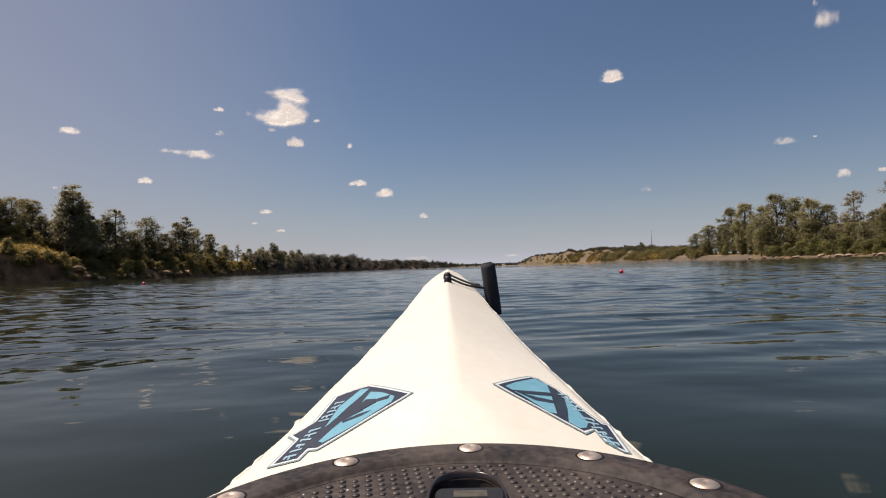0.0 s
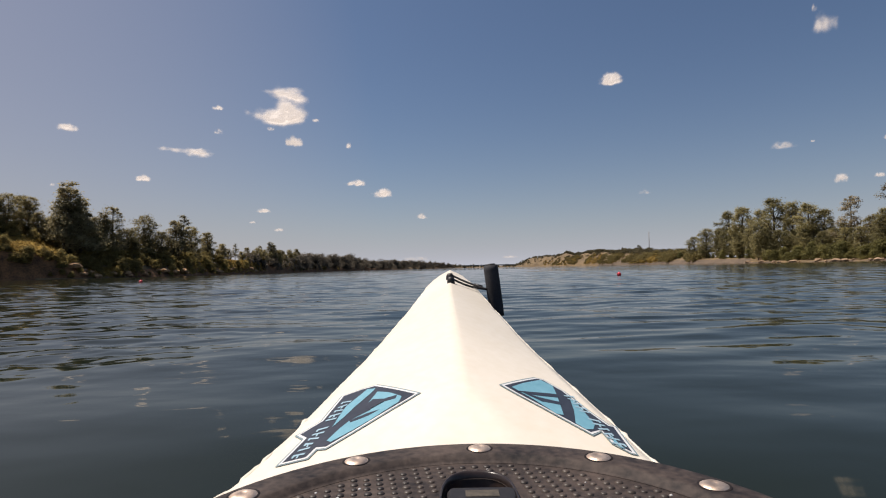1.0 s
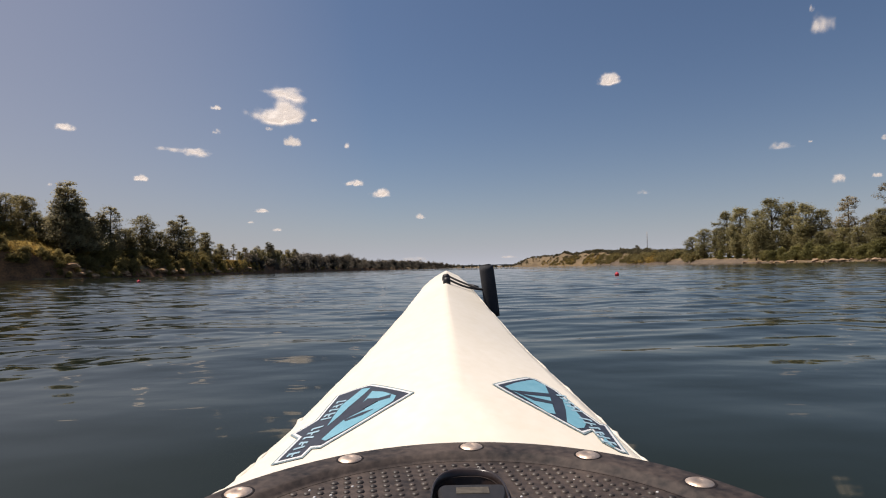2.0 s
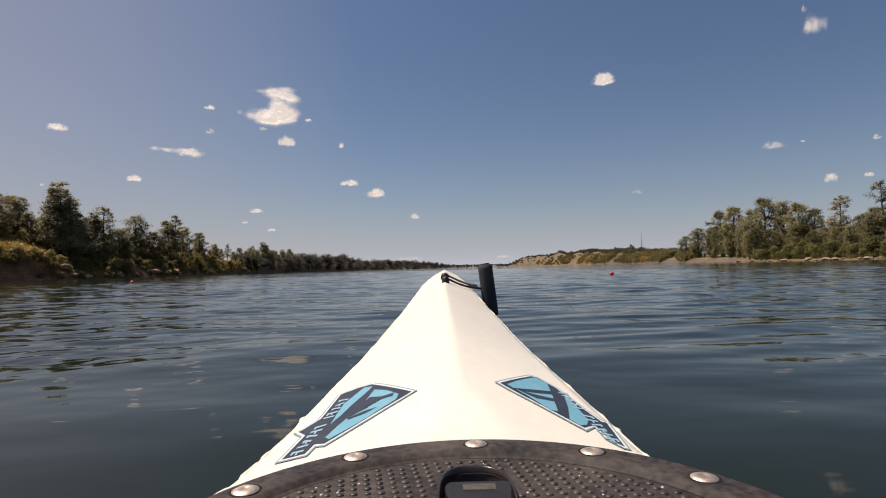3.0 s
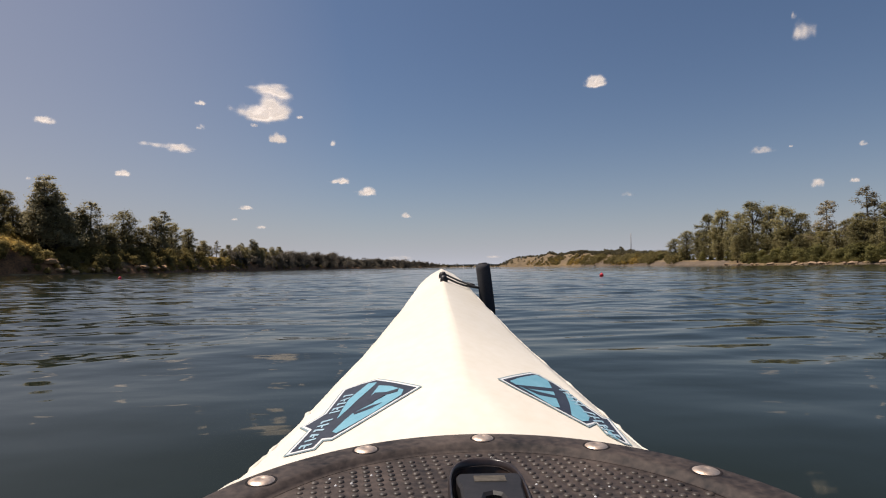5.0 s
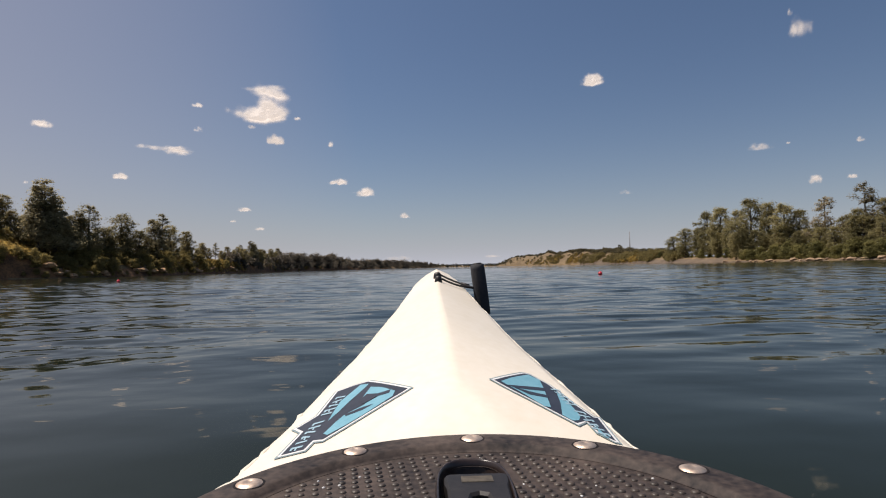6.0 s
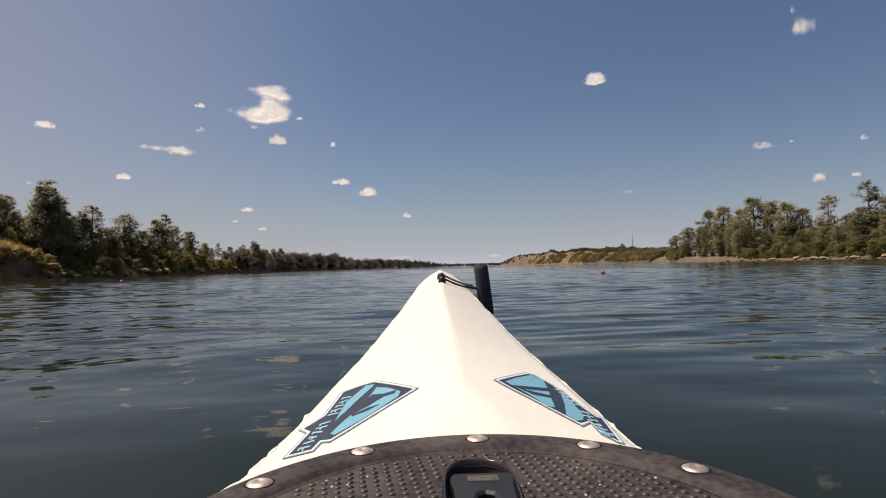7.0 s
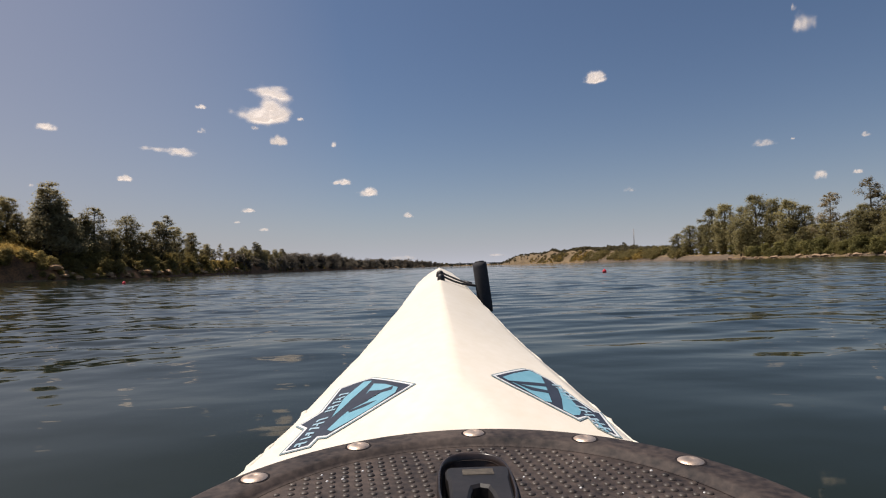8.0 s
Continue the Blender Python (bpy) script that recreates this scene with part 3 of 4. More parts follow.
def add_droplets(name, parent, spots, label):
    """Beads of water lying on a surface."""
    verts, faces = [], []
    for x, y, z, r in spots:
        base = len(verts)
        for rr, zz in ((1.0, 0.0), (0.85, 0.4), (0.45, 0.62)):
            for a in range(8):
                verts.append((x + r * rr * math.cos(a * math.tau / 8), y + r * rr * math.sin(a * math.tau / 8), z + r * zz))
        verts.append((x, y, z + r * 0.68))
        for ring in range(2):
            for a in range(8):
                p, q = base + ring * 8 + a, base + ring * 8 + (a + 1) % 8
                faces.append((p, q, q + 8, p + 8))
        for a in range(8):
            faces.append((base + 16 + a, base + 16 + (a + 1) % 8, base + 24))
    tagged(part(name, mesh_of(name, verts, faces, DROPLET, smooth=True), None, parent, label), kind="stuff")


# hatch on the foredeck
HX, HY, HZ, HR = 0.0265, 0.3520, 0.264, 0.272
GX, GY, WIDE, OVAL = 0.0250, 0.4640, 0.91, 1.94          # middle of the pull handle's recess, and its length against its breadth


def recess_r(x, y):
    """How far out a point lies in the recess's rounded oblong, as a radius."""
    return (abs((x - GX) / WIDE) ** 2.8 + abs((y - GY) / OVAL) ** 2.8) ** (1 / 2.8)


def recess_point(r, angle):
    c, d = math.cos(angle) * WIDE, math.sin(angle) * OVAL
    k = r / recess_r(GX + c, GY + d)
    return GX + c * k, GY + d * k


def build_hatch():
    bm = bmesh.new()
    hole = [bm.verts.new((*recess_point(0.034, k * math.tau / 128), HZ - 0.006)) for k in range(128)]
    outer = []
    for k in range(128):
        c, d = math.cos(k * math.tau / 128), math.sin(k * math.tau / 128)
        ox, oy, big = GX - HX, GY - HY, HR - 0.052
        q = -(ox * c + oy * d) + math.sqrt((ox * c + oy * d) ** 2 - (ox * ox + oy * oy) + big * big)
        outer.append(bm.verts.new((GX + q * c, GY + q * d, HZ - 0.006)))
    for k in range(128):
        bm.faces.new((hole[k], hole[(k + 1) % 128], outer[(k + 1) % 128], outer[k]))
    lathe(bm, [(HR - 0.053, HZ - 0.006), (HR - 0.052, HZ - 0.006), (HR - 0.049, HZ - 0.004), (HR - 0.046, HZ + 0.0005), (HR - 0.040, HZ + 0.0015), (HR - 0.012, HZ + 0.001), (HR - 0.004, HZ - 0.002), (HR, HZ - 0.009), (HR + 0.002, HZ - 0.03), (HR - 0.004, HZ - 0.075)], (HX, HY), 128)
    cover = part("hatch_cover", bm, RUBBER, kayak, "dusty black rubber hatch cover")
    # steel rivet heads round the rim, each in a dark ring painted as shade
    for angle in (4, 33.8, 59.8, 88.9, 119.9, 147.6, 177, 207, 237, 267, 297, 327):
        a = radians(angle)
        cx, cy = HX + 0.2430 * math.cos(a), HY + 0.2430 * math.sin(a)
        bm = bmesh.new()
        lathe(bm, [(0.0118, HZ + 0.0016), (0.0134, HZ + 0.0018), (0.0140, HZ + 0.0016), (0.0144, HZ + 0.0006)], (cx, cy), 28)
        part("rivet_shade_ring", bm, RIVET_SHADE, cover, "dark ring painted as shade round the rivet")
        bm = bmesh.new()
        lathe(bm, [(0.0, HZ + 0.0036), (0.0026, HZ + 0.0035), (0.0033, HZ + 0.0040), (0.0084, HZ + 0.0034), (0.0116, HZ + 0.0020), (0.0126, HZ + 0.0006), (0.0126, HZ - 0.002)], (cx, cy), 28)
        part("rivet", bm, STEEL, cover, "domed steel rivet")
    # rows of rubber studs
    verts, faces = [], []
    prof = [(0.0037, 0.0), (0.0034, 0.0010), (0.0022, 0.0018), (0.0, 0.0021)]
    rng = random.Random(4)
    for i in range(-24, 29):
        for j in range(-4, 25):
            x = HX + 0.0120 * i - 0.0020 * j + rng.uniform(-1, 1) * 0.0004
            y = HY + 0.0108 * j + 0.0009 * i + rng.uniform(-1, 1) * 0.0003
            if math.hypot(x - HX, y - HY) > HR - 0.058 or recess_r(x, y) < 0.0425:
                continue
            base = len(verts)
            k = rng.uniform(0.85, 1.1)
            for r, z in prof[:-1]:
                for a in range(8):
                    verts.append((x + k * r * math.cos(a * math.tau / 8), y + k * r * math.sin(a * math.tau / 8), HZ - 0.0062 + z * k))
            verts.append((x, y, HZ - 0.0062 + 0.0021 * k))
            for ring in range(2):
                for a in range(8):
                    p, q = base + ring * 8 + a, base + ring * 8 + (a + 1) % 8
                    faces.append((p, q, q + 8, p + 8))
            for a in range(8):
                faces.append((base + 16 + a, base + 16 + (a + 1) % 8, base + 24))
    studs = part("grip_studs", mesh_of("grip_studs", verts, faces, STUD_RUBBER, smooth=True), None, cover, "rows of small worn rubber studs")
    tagged(studs, kind="stuff")
    return cover


def rounded_slab(bm, outline, z0, z1, bevel):
    """A slab with the given plan and softened top edge."""
    lo = [bm.verts.new((x, y, z0)) for x, y in outline]
    mid = [bm.verts.new((x, y, z1 - bevel)) for x, y in outline]
    small = inset(outline, bevel)
    top = [bm.verts.new((x, y, z1)) for x, y in small]
    n = len(outline)
    for a, b in ((lo, mid), (mid, top)):
        for k in range(n):
            bm.faces.new((a[k], a[(k + 1) % n], b[(k + 1) % n], b[k]))
    bm.faces.new(top)
    bm.faces.new(lo[::-1])


def build_pull(cover):
    bm = bmesh.new()
    lathe(bm, [(0.0, HZ - 0.030), (0.028, HZ - 0.030), (0.0325, HZ - 0.026), (0.0345, HZ - 0.005), (0.0352, HZ - 0.0008), (0.0362, HZ + 0.0004), (0.0374, HZ - 0.0004), (0.0384, HZ - 0.0045), (0.0390, HZ - 0.0064)], (GX, GY), 64)
    for v in bm.verts:
        d = v.co.xy - Vector((GX, GY))
        if d.length > 1e-6:
            v.co.x, v.co.y = recess_point(d.length, math.atan2(d.y, d.x))
        v.co.z -= 0.012 if v.co.z < HZ - 0.020 else 0.0
    recess = part("handle_recess", bm, RECESS_RUBBER, cover, "deep moulded black handle recess")
    half = [(0.0, 0.0280), (0.0255, 0.0275), (0.0296, 0.0245), (0.0305, 0.0190), (0.0300, 0.0080), (0.0278, -0.0030), (0.0270, -0.0300), (0.0265, -0.0620), (0.0130, -0.0620), (0.0090, -0.0300), (0.0065, -0.0190), (0.0, -0.0160)]
    plan = [(-x, y) for x, y in half] + [(x, y) for x, y in half[-2:0:-1]]
    bm = bmesh.new()
    rounded_slab(bm, [(GX + 0.0030 + x, GY + 0.0045 + y) for x, y in plan], HZ - 0.034, HZ + 0.0002, 0.0025)
    part("pull_handle", bm, BLACK_PLASTIC, recess, "black plastic pull handle", smooth=False)
    bm = bmesh.new()
    rounded_slab(bm, [(GX + 0.0030 + x, GY + 0.0045 + y) for x, y in ((-0.0145, 0.0060), (0.0145, 0.0060), (0.0145, 0.0190), (-0.0145, 0.0190))], HZ - 0.0012, HZ + 0.0009, 0.0004)
    part("handle_label", bm, PALE, recess, "worn tan label bar", smooth=False)


COVER = build_hatch()
build_pull(COVER)
build_decal(-1)
build_decal(1)


def build_bow_fittings():
    # two bolts near the stem
    for x, s, r in ((0.001, 1.505, 0.0095), (0.003, 1.428, 0.0085)):
        z = deck_z(x - AXIS, s)
        bm = bmesh.new()
        lathe(bm, [(0.0, z + 0.015), (r * 0.6, z + 0.0145), (r, z + 0.010), (r * 1.15, z + 0.004), (r * 1.2, z - 0.004)], (x, s), 18)
        part("deck_bolt", bm, BLACK_PLASTIC, kayak, "black plastic deck bolt")
    # carrying grip hanging at the side, and its cords
    top, low = Vector((0.110, 1.475, 0.463)), Vector((0.124, 1.465, 0.327))
    bm = bmesh.new()
    pts = [top.lerp(low, k / 10) for k in range(11)]
    tube(bm, pts, [0.0188, 0.0195] + [0.0195] * 7 + [0.0193, 0.0185], 24)
    grip = part("carry_grip", bm, FOAM, kayak, "black foam carrying grip")
    bm = bmesh.new()
    d = (top - low).normalized()
    tube(bm, [top - d * 0.002, top + d * 0.003, top + d * 0.004], [0.013, 0.013, 0.010], 20)
    part("grip_cap", bm, BLACK_PLASTIC, grip, "hollow black end cap")
    mid = top.lerp(low, 0.47)
    for start, sag in (((0.002, 1.505), 0.003), ((0.004, 1.428), 0.006)):
        z = deck_z(start[0] - AXIS, start[1]) + 0.011
        a = Vector((start[0], start[1], z))
        bm = bmesh.new()
        pts = []
        for k in range(15):
            t = k / 14
            p = a.lerp(mid + Vector((-0.016, -0.004, 0)), t)
            floor_z = deck_z(p.x - AXIS, p.y) + 0.005 if abs(p.x - AXIS) < half_beam(p.y) else -1
            p.z = max(p.z - sag * math.sin(t * math.pi), floor_z)
            pts.append(p)
        tube(bm, pts, [0.0027] * 15, 8)
        part("bungee_cord", bm, BLACK_PLASTIC, kayak, "black bungee cord")
    bm = bmesh.new()
    tube(bm, [mid + Vector((-0.05, 0.022, 0.012)), mid + Vector((-0.03, 0.012, 0.006))], [0.0045, 0.0045], 10)
    part("cord_ferrule", bm, BLACK_PLASTIC, kayak, "black cord ferrule")


build_bow_fittings()
drop_rng = random.Random(17)
spots = []
while len(spots) < 30:
    x, y = HX + drop_rng.uniform(-0.24, 0.24), HY + drop_rng.uniform(0.0, 0.25)
    d = math.hypot(x - HX, y - HY)
    if d < HR - 0.058 and recess_r(x, y) > 0.0425:
        spots.append((x, y, HZ - 0.006, drop_rng.uniform(0.0008, 0.0016)))
add_droplets("water_droplets", COVER, spots, "beads of water with their glint painted pale")


# ---- trees ----
def leaf_cloud(rng, centres, radii, counts, size, squash=0.8, crown=None):
    """Small pointed leaf clumps, thickest at the given centres and thinning outwards."""
    c = np.repeat(np.asarray(centres), counts, 0)
    r = np.repeat(np.asarray(radii), counts)
    n = len(c)
    d = np.clip(rng.normal(size=(n, 3)) * 0.52, -1.25, 1.25)
    p = c + d * r[:, None] * np.array([1, 1, squash])
    # leaves lie roughly along the surface of their clump and of the crown
    lean = p - np.asarray(crown) if crown is not None else np.zeros_like(p)
    lean /= np.maximum(np.linalg.norm(lean, axis=1), 1e-6)[:, None]
    face = d / np.maximum(np.linalg.norm(d, axis=1), 1e-6)[:, None] * 0.8 + lean * 0.8 + np.array([0, 0, 0.35]) + rng.normal(size=(n, 3)) * 0.42
    u = np.cross(face, rng.normal(size=(n, 3)))
    u /= np.linalg.norm(u, axis=1)[:, None]
    v = np.cross(face, u)
    v /= np.linalg.norm(v, axis=1)[:, None]
    s = (size * rng.uniform(0.55, 1.35, n))[:, None]
    u, v = u * s, v * s * 0.75
    tris = np.stack([p - u * 0.7 - v, p + u, p - u * 0.5 + v], 1)
    return tris.reshape(-1, 3), np.arange(3 * n).reshape(-1, 3)


def tree_template(seed, kind):
    """Trunk and crown meshes of one tree about 16 m high."""
    rng = np.random.default_rng(seed)
    H = 16.0
    wood = bmesh.new()
    centres, radii, counts = [], [], []

    def limb(a, b, r0):
        a, b = Vector(a), Vector(b)
        m = a.lerp(b, 0.5) + Vector(rng.normal(0, 0.05, 3)) * (b - a).length + Vector((0, 0, -0.06 * (b - a).length))
        tube(wood, [a, m, b], [r0, r0 * 0.65, r0 * 0.25], 5, cap=False)

    if kind == "pine":
        stems = 1 if rng.random() < 0.4 else 2
        lean = rng.normal(0, 0.5, 2)
        fork = H * rng.uniform(0.35, 0.55)
        for st in range(stems):
            off = Vector((*(rng.normal(0, 1.1, 2) if stems > 1 else rng.normal(0, 0.3, 2)), 0))
            top = H * (1.0 if st == 0 else rng.uniform(0.8, 0.93))
            pts = [Vector((0, 0, -1)), Vector((lean[0] * 0.3, lean[1] * 0.3, fork * 0.5)), Vector((lean[0] * 0.6, lean[1] * 0.6, fork)),
                   Vector((lean[0], lean[1], (fork + top) / 2)) + off * 0.8, Vector((lean[0] * 1.1, lean[1] * 1.1, top)) + off]
            tube(wood, pts, [0.30, 0.25, 0.20, 0.13, 0.04], 7, cap=False)
            for k in range(54):
                t = rng.uniform(0.0, 1.0)
                h = H * 0.18 + (top - H * 0.18) * t
                q = pts[2].lerp(pts[4], max((h - fork) / (top - fork), 0)) if h > fork else pts[1].lerp(pts[2], max((h / fork - 0.5) * 2, 0))
                q = Vector((q.x, q.y, h))
                ang = rng.uniform(0, math.tau)
                reach = (3.5 if seed > 70 else 3.9) * (1 - 0.82 * t) * rng.uniform(0.45, 1.15) + 0.35
                tip = q + Vector((math.cos(ang) * reach, math.sin(ang) * reach, reach * rng.uniform(0.1, 0.7)))
                limb(q, tip, 0.06)
                centres.append(tip)
                radii.append(rng.uniform(0.6, 1.25) * (1.15 - 0.5 * t))
                counts.append(48)
                if reach > 1.5:
                    centres.append(q.lerp(tip, 0.6))
                    radii.append(rng.uniform(0.5, 0.9))
                    counts.append(30)
            centres.append(pts[4])
            radii.append(0.5)
            counts.append(60)
        size = 0.195
    elif kind == "broad":
        sx = rng.uniform(0.85, 1.15)
        tube(wood, [(0, 0, -1), (0.2, 0.1, H * 0.3), (rng.normal(0, 0.3), 0, H * 0.62), (0, 0, H * 0.9)], [0.38, 0.28, 0.16, 0.04], 7, cap=False)
        for k in range(190):
            t = rng.random()
            h = H * (0.10 + 0.88 * t)
            env = 4.3 * sx * (math.sin(math.pi * min(0.16 + 0.80 * t, 1.0)) ** 0.55)
            ang = rng.uniform(0, math.tau)
            lump = 0.78 + 0.3 * math.sin(ang * 3 + seed) * math.sin(t * 9 + seed)
            reach = env * rng.uniform(0.45, 1.0) * lump
            tip = Vector((math.cos(ang) * reach, math.sin(ang) * reach, h))
            if k % 3 == 0:
                limb((0, 0, h * 0.72), tip, 0.06)
            centres.append(tip)
            radii.append(rng.uniform(0.5, 1.15))
            counts.append(40)
        size = 0.198
    else:
        for k in range(42):
            ang, t = rng.uniform(0, math.tau), rng.random()
            reach = 6.0 * math.sqrt(1 - t * 0.85) * rng.uniform(0.25, 1.0)
            tip = Vector((math.cos(ang) * reach, math.sin(ang) * reach, 0.8 + 13.5 * t * rng.uniform(0.75, 1.05)))
            if k % 2:
                limb((math.cos(ang) * reach * 0.15, math.sin(ang) * reach * 0.15, -0.8), tip, 0.16)
            centres.append(tip)
            radii.append(rng.uniform(1.7, 3.2))
            counts.append(45)
        size = 0.60
    verts, faces = leaf_cloud(rng, [tuple(c) for c in centres], radii, counts, size, crown=(0, 0, H * 0.42))
    return wood, verts, faces


def make_tree(seed, kind, name, leaf):
    wood, verts, faces = tree_template(seed, kind)
    root = new(name)
    part("trunk", wood, BARK, root)
    part("crown", mesh_of("crown", verts, faces, leaf), None, root)
    return root


TEMPLATES = {
    "p": [make_tree(11 + k, "pine", "pine_tree", PINE_LEAF) for k in range(3)],
    "b": [make_tree(31 + k, "broad", "broadleaf_tree", BROAD_LEAF) for k in range(5)],
    "s": [make_tree(51 + k, "shrub", "shrub", SHRUB_LEAF) for k in range(4)],
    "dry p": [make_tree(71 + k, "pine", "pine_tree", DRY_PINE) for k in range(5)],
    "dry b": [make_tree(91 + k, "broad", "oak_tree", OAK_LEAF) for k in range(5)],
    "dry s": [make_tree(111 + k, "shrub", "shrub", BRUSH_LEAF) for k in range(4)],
    "far": [make_tree(131 + k, "shrub", "oak_tree", FAR_LEAF) for k in range(5)],
}
TREE_TAGS = {
    "p": ("tall grey-green pine with an open ragged crown", "tree"),
    "b": ("dense olive-green broadleaf tree on the river bank", "tree"),
    "s": ("bright green willow shrub at the water's edge", "shrub"),
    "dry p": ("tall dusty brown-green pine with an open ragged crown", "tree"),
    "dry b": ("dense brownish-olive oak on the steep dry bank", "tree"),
    "far": ("dark rounded tree in the woods along the far bank", "tree"),
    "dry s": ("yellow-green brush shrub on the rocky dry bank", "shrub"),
}
used = {k: 0 for k in TEMPLATES}
tree_rng = random.Random(9)


def plant(kind, bearing, height, back, spread=1.0, group="bank trees", label=""):
    """Stands a tree of that height on the bank."""
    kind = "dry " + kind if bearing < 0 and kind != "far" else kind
    pool = TEMPLATES[kind]
    i = used[kind]
    used[kind] += 1
    place = on_bank(bearing, back)
    m = Matrix.Translation(place) @ Matrix.Rotation(tree_rng.uniform(0, math.tau), 4, "Z")
    if i < len(pool):
        ob = pool[i]
        ob.matrix_basis = m
    else:
        ob = copy_thing(pool[i % len(pool)], m)
    k = height / 16.0
    ob.scale = (k * spread, k * spread, k)
    text, cat = TREE_TAGS[kind]
    tagged(ob, label or text, cat, group)


def plant_to(kind, bearing, elevation, back, spread=1.0, group="bank trees", label=""):
    """Stands a tree whose top reaches an elevation (degrees) as seen from the kayak."""
    r = shore(bearing) + back
    top = 0.46 + r * math.tan(radians(elevation + (0.08 if bearing < -23 else 0.0)))
    plant(kind, bearing, top - on_bank(bearing, back).z, back, spread, group, label)


LEFT_TREES = [
    ("p", -42.1, 7.13), ("b", -40.4, 6.8), ("p", -35.2, 8.0), ("p", -35.6, 6.6), ("p", -34.4, 6.6), ("b", -33.6, 5.2), ("p", -33.1, 5.5), ("b", -32.5, 4.9), ("p", -32.0, 5.9),
    ("b", -30.8, 4.2), ("b", -29.5, 5.4), ("b", -28.1, 4.0), ("p", -26.7, 5.3), ("b", -25.6, 4.5), ("b", -24.2, 3.9),
    ("p", -22.8, 2.8), ("b", -21.1, 2.1), ("b", -19.6, 2.5), ("p", -18.3, 3.0),
]
RIGHT_TREES = [
    ("b", 23.8, 2.45), ("b", 24.9, 3.2), ("b", 26.8, 4.7), ("b", 27.9, 5.05), ("b", 29.4, 4.7), ("b", 30.4, 5.6), ("b", 31.8, 5.2), ("b", 33.0, 5.0),
    ("b", 34.1, 4.4), ("p", 35.8, 5.25), ("b", 37.2, 3.6), ("b", 38.2, 4.1), ("p", 38.8, 5.95), ("b", 40.1, 4.9), ("p", 41.8, 5.4),
]
for b, e in ((-41.4, 7.2), (-40.2, 6.6), (-39.4, 6.9), (-38.6, 6.8), (-38.0, 6.7), (-37.4, 5.4), (-36.9, 4.9), (-36.4, 5.2)):
    plant_to("b", b, e, tree_rng.uniform(17, 24), 1.25, "trees on the steep bank")
for kind, b, e in LEFT_TREES:
    plant_to(kind, b, e, tree_rng.uniform(11, 17), 1.32, "trees on the steep bank")
for kind, b, e in RIGHT_TREES:
    plant_to(kind, b, e, tree_rng.uniform(20, 30) if b < 29 else tree_rng.uniform(12, 20), 1.75 if b < 25 else 1.18, "trees on the gravel bank")
for b, back, h in ((-39.6, 3.5, 3.2), (-38.2, 1.6, 3.6), (-36.6, 2.0, 2.6), (-35.9, 3.0, 3.0)):
    plant("s", b, h, back, 1.0, "shrubs on the steep bank")
for k in range(15):
    plant("s", -41.6 + k * 0.42, tree_rng.uniform(1.0, 2.3), tree_rng.uniform(0.4, 3.2), 1.35, "shrubs on the steep bank")
for k in range(9):
    plant("s", -41.5 + k * 0.75, tree_rng.uniform(2.5, 4.5), tree_rng.uniform(13, 22), 1.4, "shrubs on the steep bank")
for k in range(26):
    plant("s", -34.2 + k * 0.42, tree_rng.uniform(3.2, 5.2), tree_rng.uniform(8, 18), 1.5, "shrubs on the steep bank")
for b, e, kind in ((-22.9, 2.9, "b"), (-22.3, 2.4, "b"), (-21.7, 2.8, "p"), (-21.2, 2.1, "b"), (-20.6, 2.5, "b"), (-20.0, 2.2, "b"), (-19.4, 2.6, "p"), (-18.9, 2.3, "b")):
    plant_to(kind, b, e, tree_rng.uniform(24, 38), 1.2, "trees on the steep bank")
for b in (-22.6, -21.4, -20.9, -19.7):
    plant("s", b, tree_rng.uniform(1.6, 3.0), tree_rng.uniform(0.8, 5), 1.1, "shrubs on the steep bank")
# lower trees and shrubs that fill the bank between them
for k in range(54):
    b = -41 + k * 0.45 + tree_rng.uniform(-0.25, 0.25)
    if -22.6 < b < -19.4:
        continue
    if b > -35.6:
        plant_to("b", b, float(np.interp(b, [-36, -28, -24, -20], [4.4, 3.5, 2.9, 1.9])) * tree_rng.uniform(0.7, 1.08), tree_rng.uniform(12, 24), 1.2, "trees on the steep bank")
for k in range(88):
    b = -35.8 + k * 0.28 + tree_rng.uniform(-0.2, 0.2)
    if -22.6 < b < -19.2 and k % 3 or -33.4 < b < -32.4 and k % 3:
        continue
    plant("s", b, tree_rng.uniform(1.2, 4.0), tree_rng.uniform(0.6, 8), 1.15, "shrubs on the steep bank")
for k in range(22):
    plant("s", -35.0 + k * 0.55 + tree_rng.uniform(-0.2, 0.2), tree_rng.uniform(0.8, 1.7), tree_rng.uniform(0.2, 1.4), 1.3, "shrubs on the steep bank")
for k in range(34):
    b = 25.8 + k * 0.5 + tree_rng.uniform(-0.3, 0.3)
    plant_to("b", b, float(np.interp(b, [26, 30, 42], [3.1, 3.3, 3.6])) * tree_rng.uniform(0.7, 1.08), tree_rng.uniform(18, 28) if b < 29 else tree_rng.uniform(8, 18), 1.15, "trees on the gravel bank")
for k in range(62):
    b = 22.0 + k * 0.34 + tree_rng.uniform(-0.2, 0.2)
    plant("s", b, tree_rng.uniform(2.0, 6.0) if b > 29 else tree_rng.uniform(2, 4.2), tree_rng.uniform(0.8, 8) if b > 29.5 else tree_rng.uniform(13, 30), 1.1, "shrubs on the gravel bank")


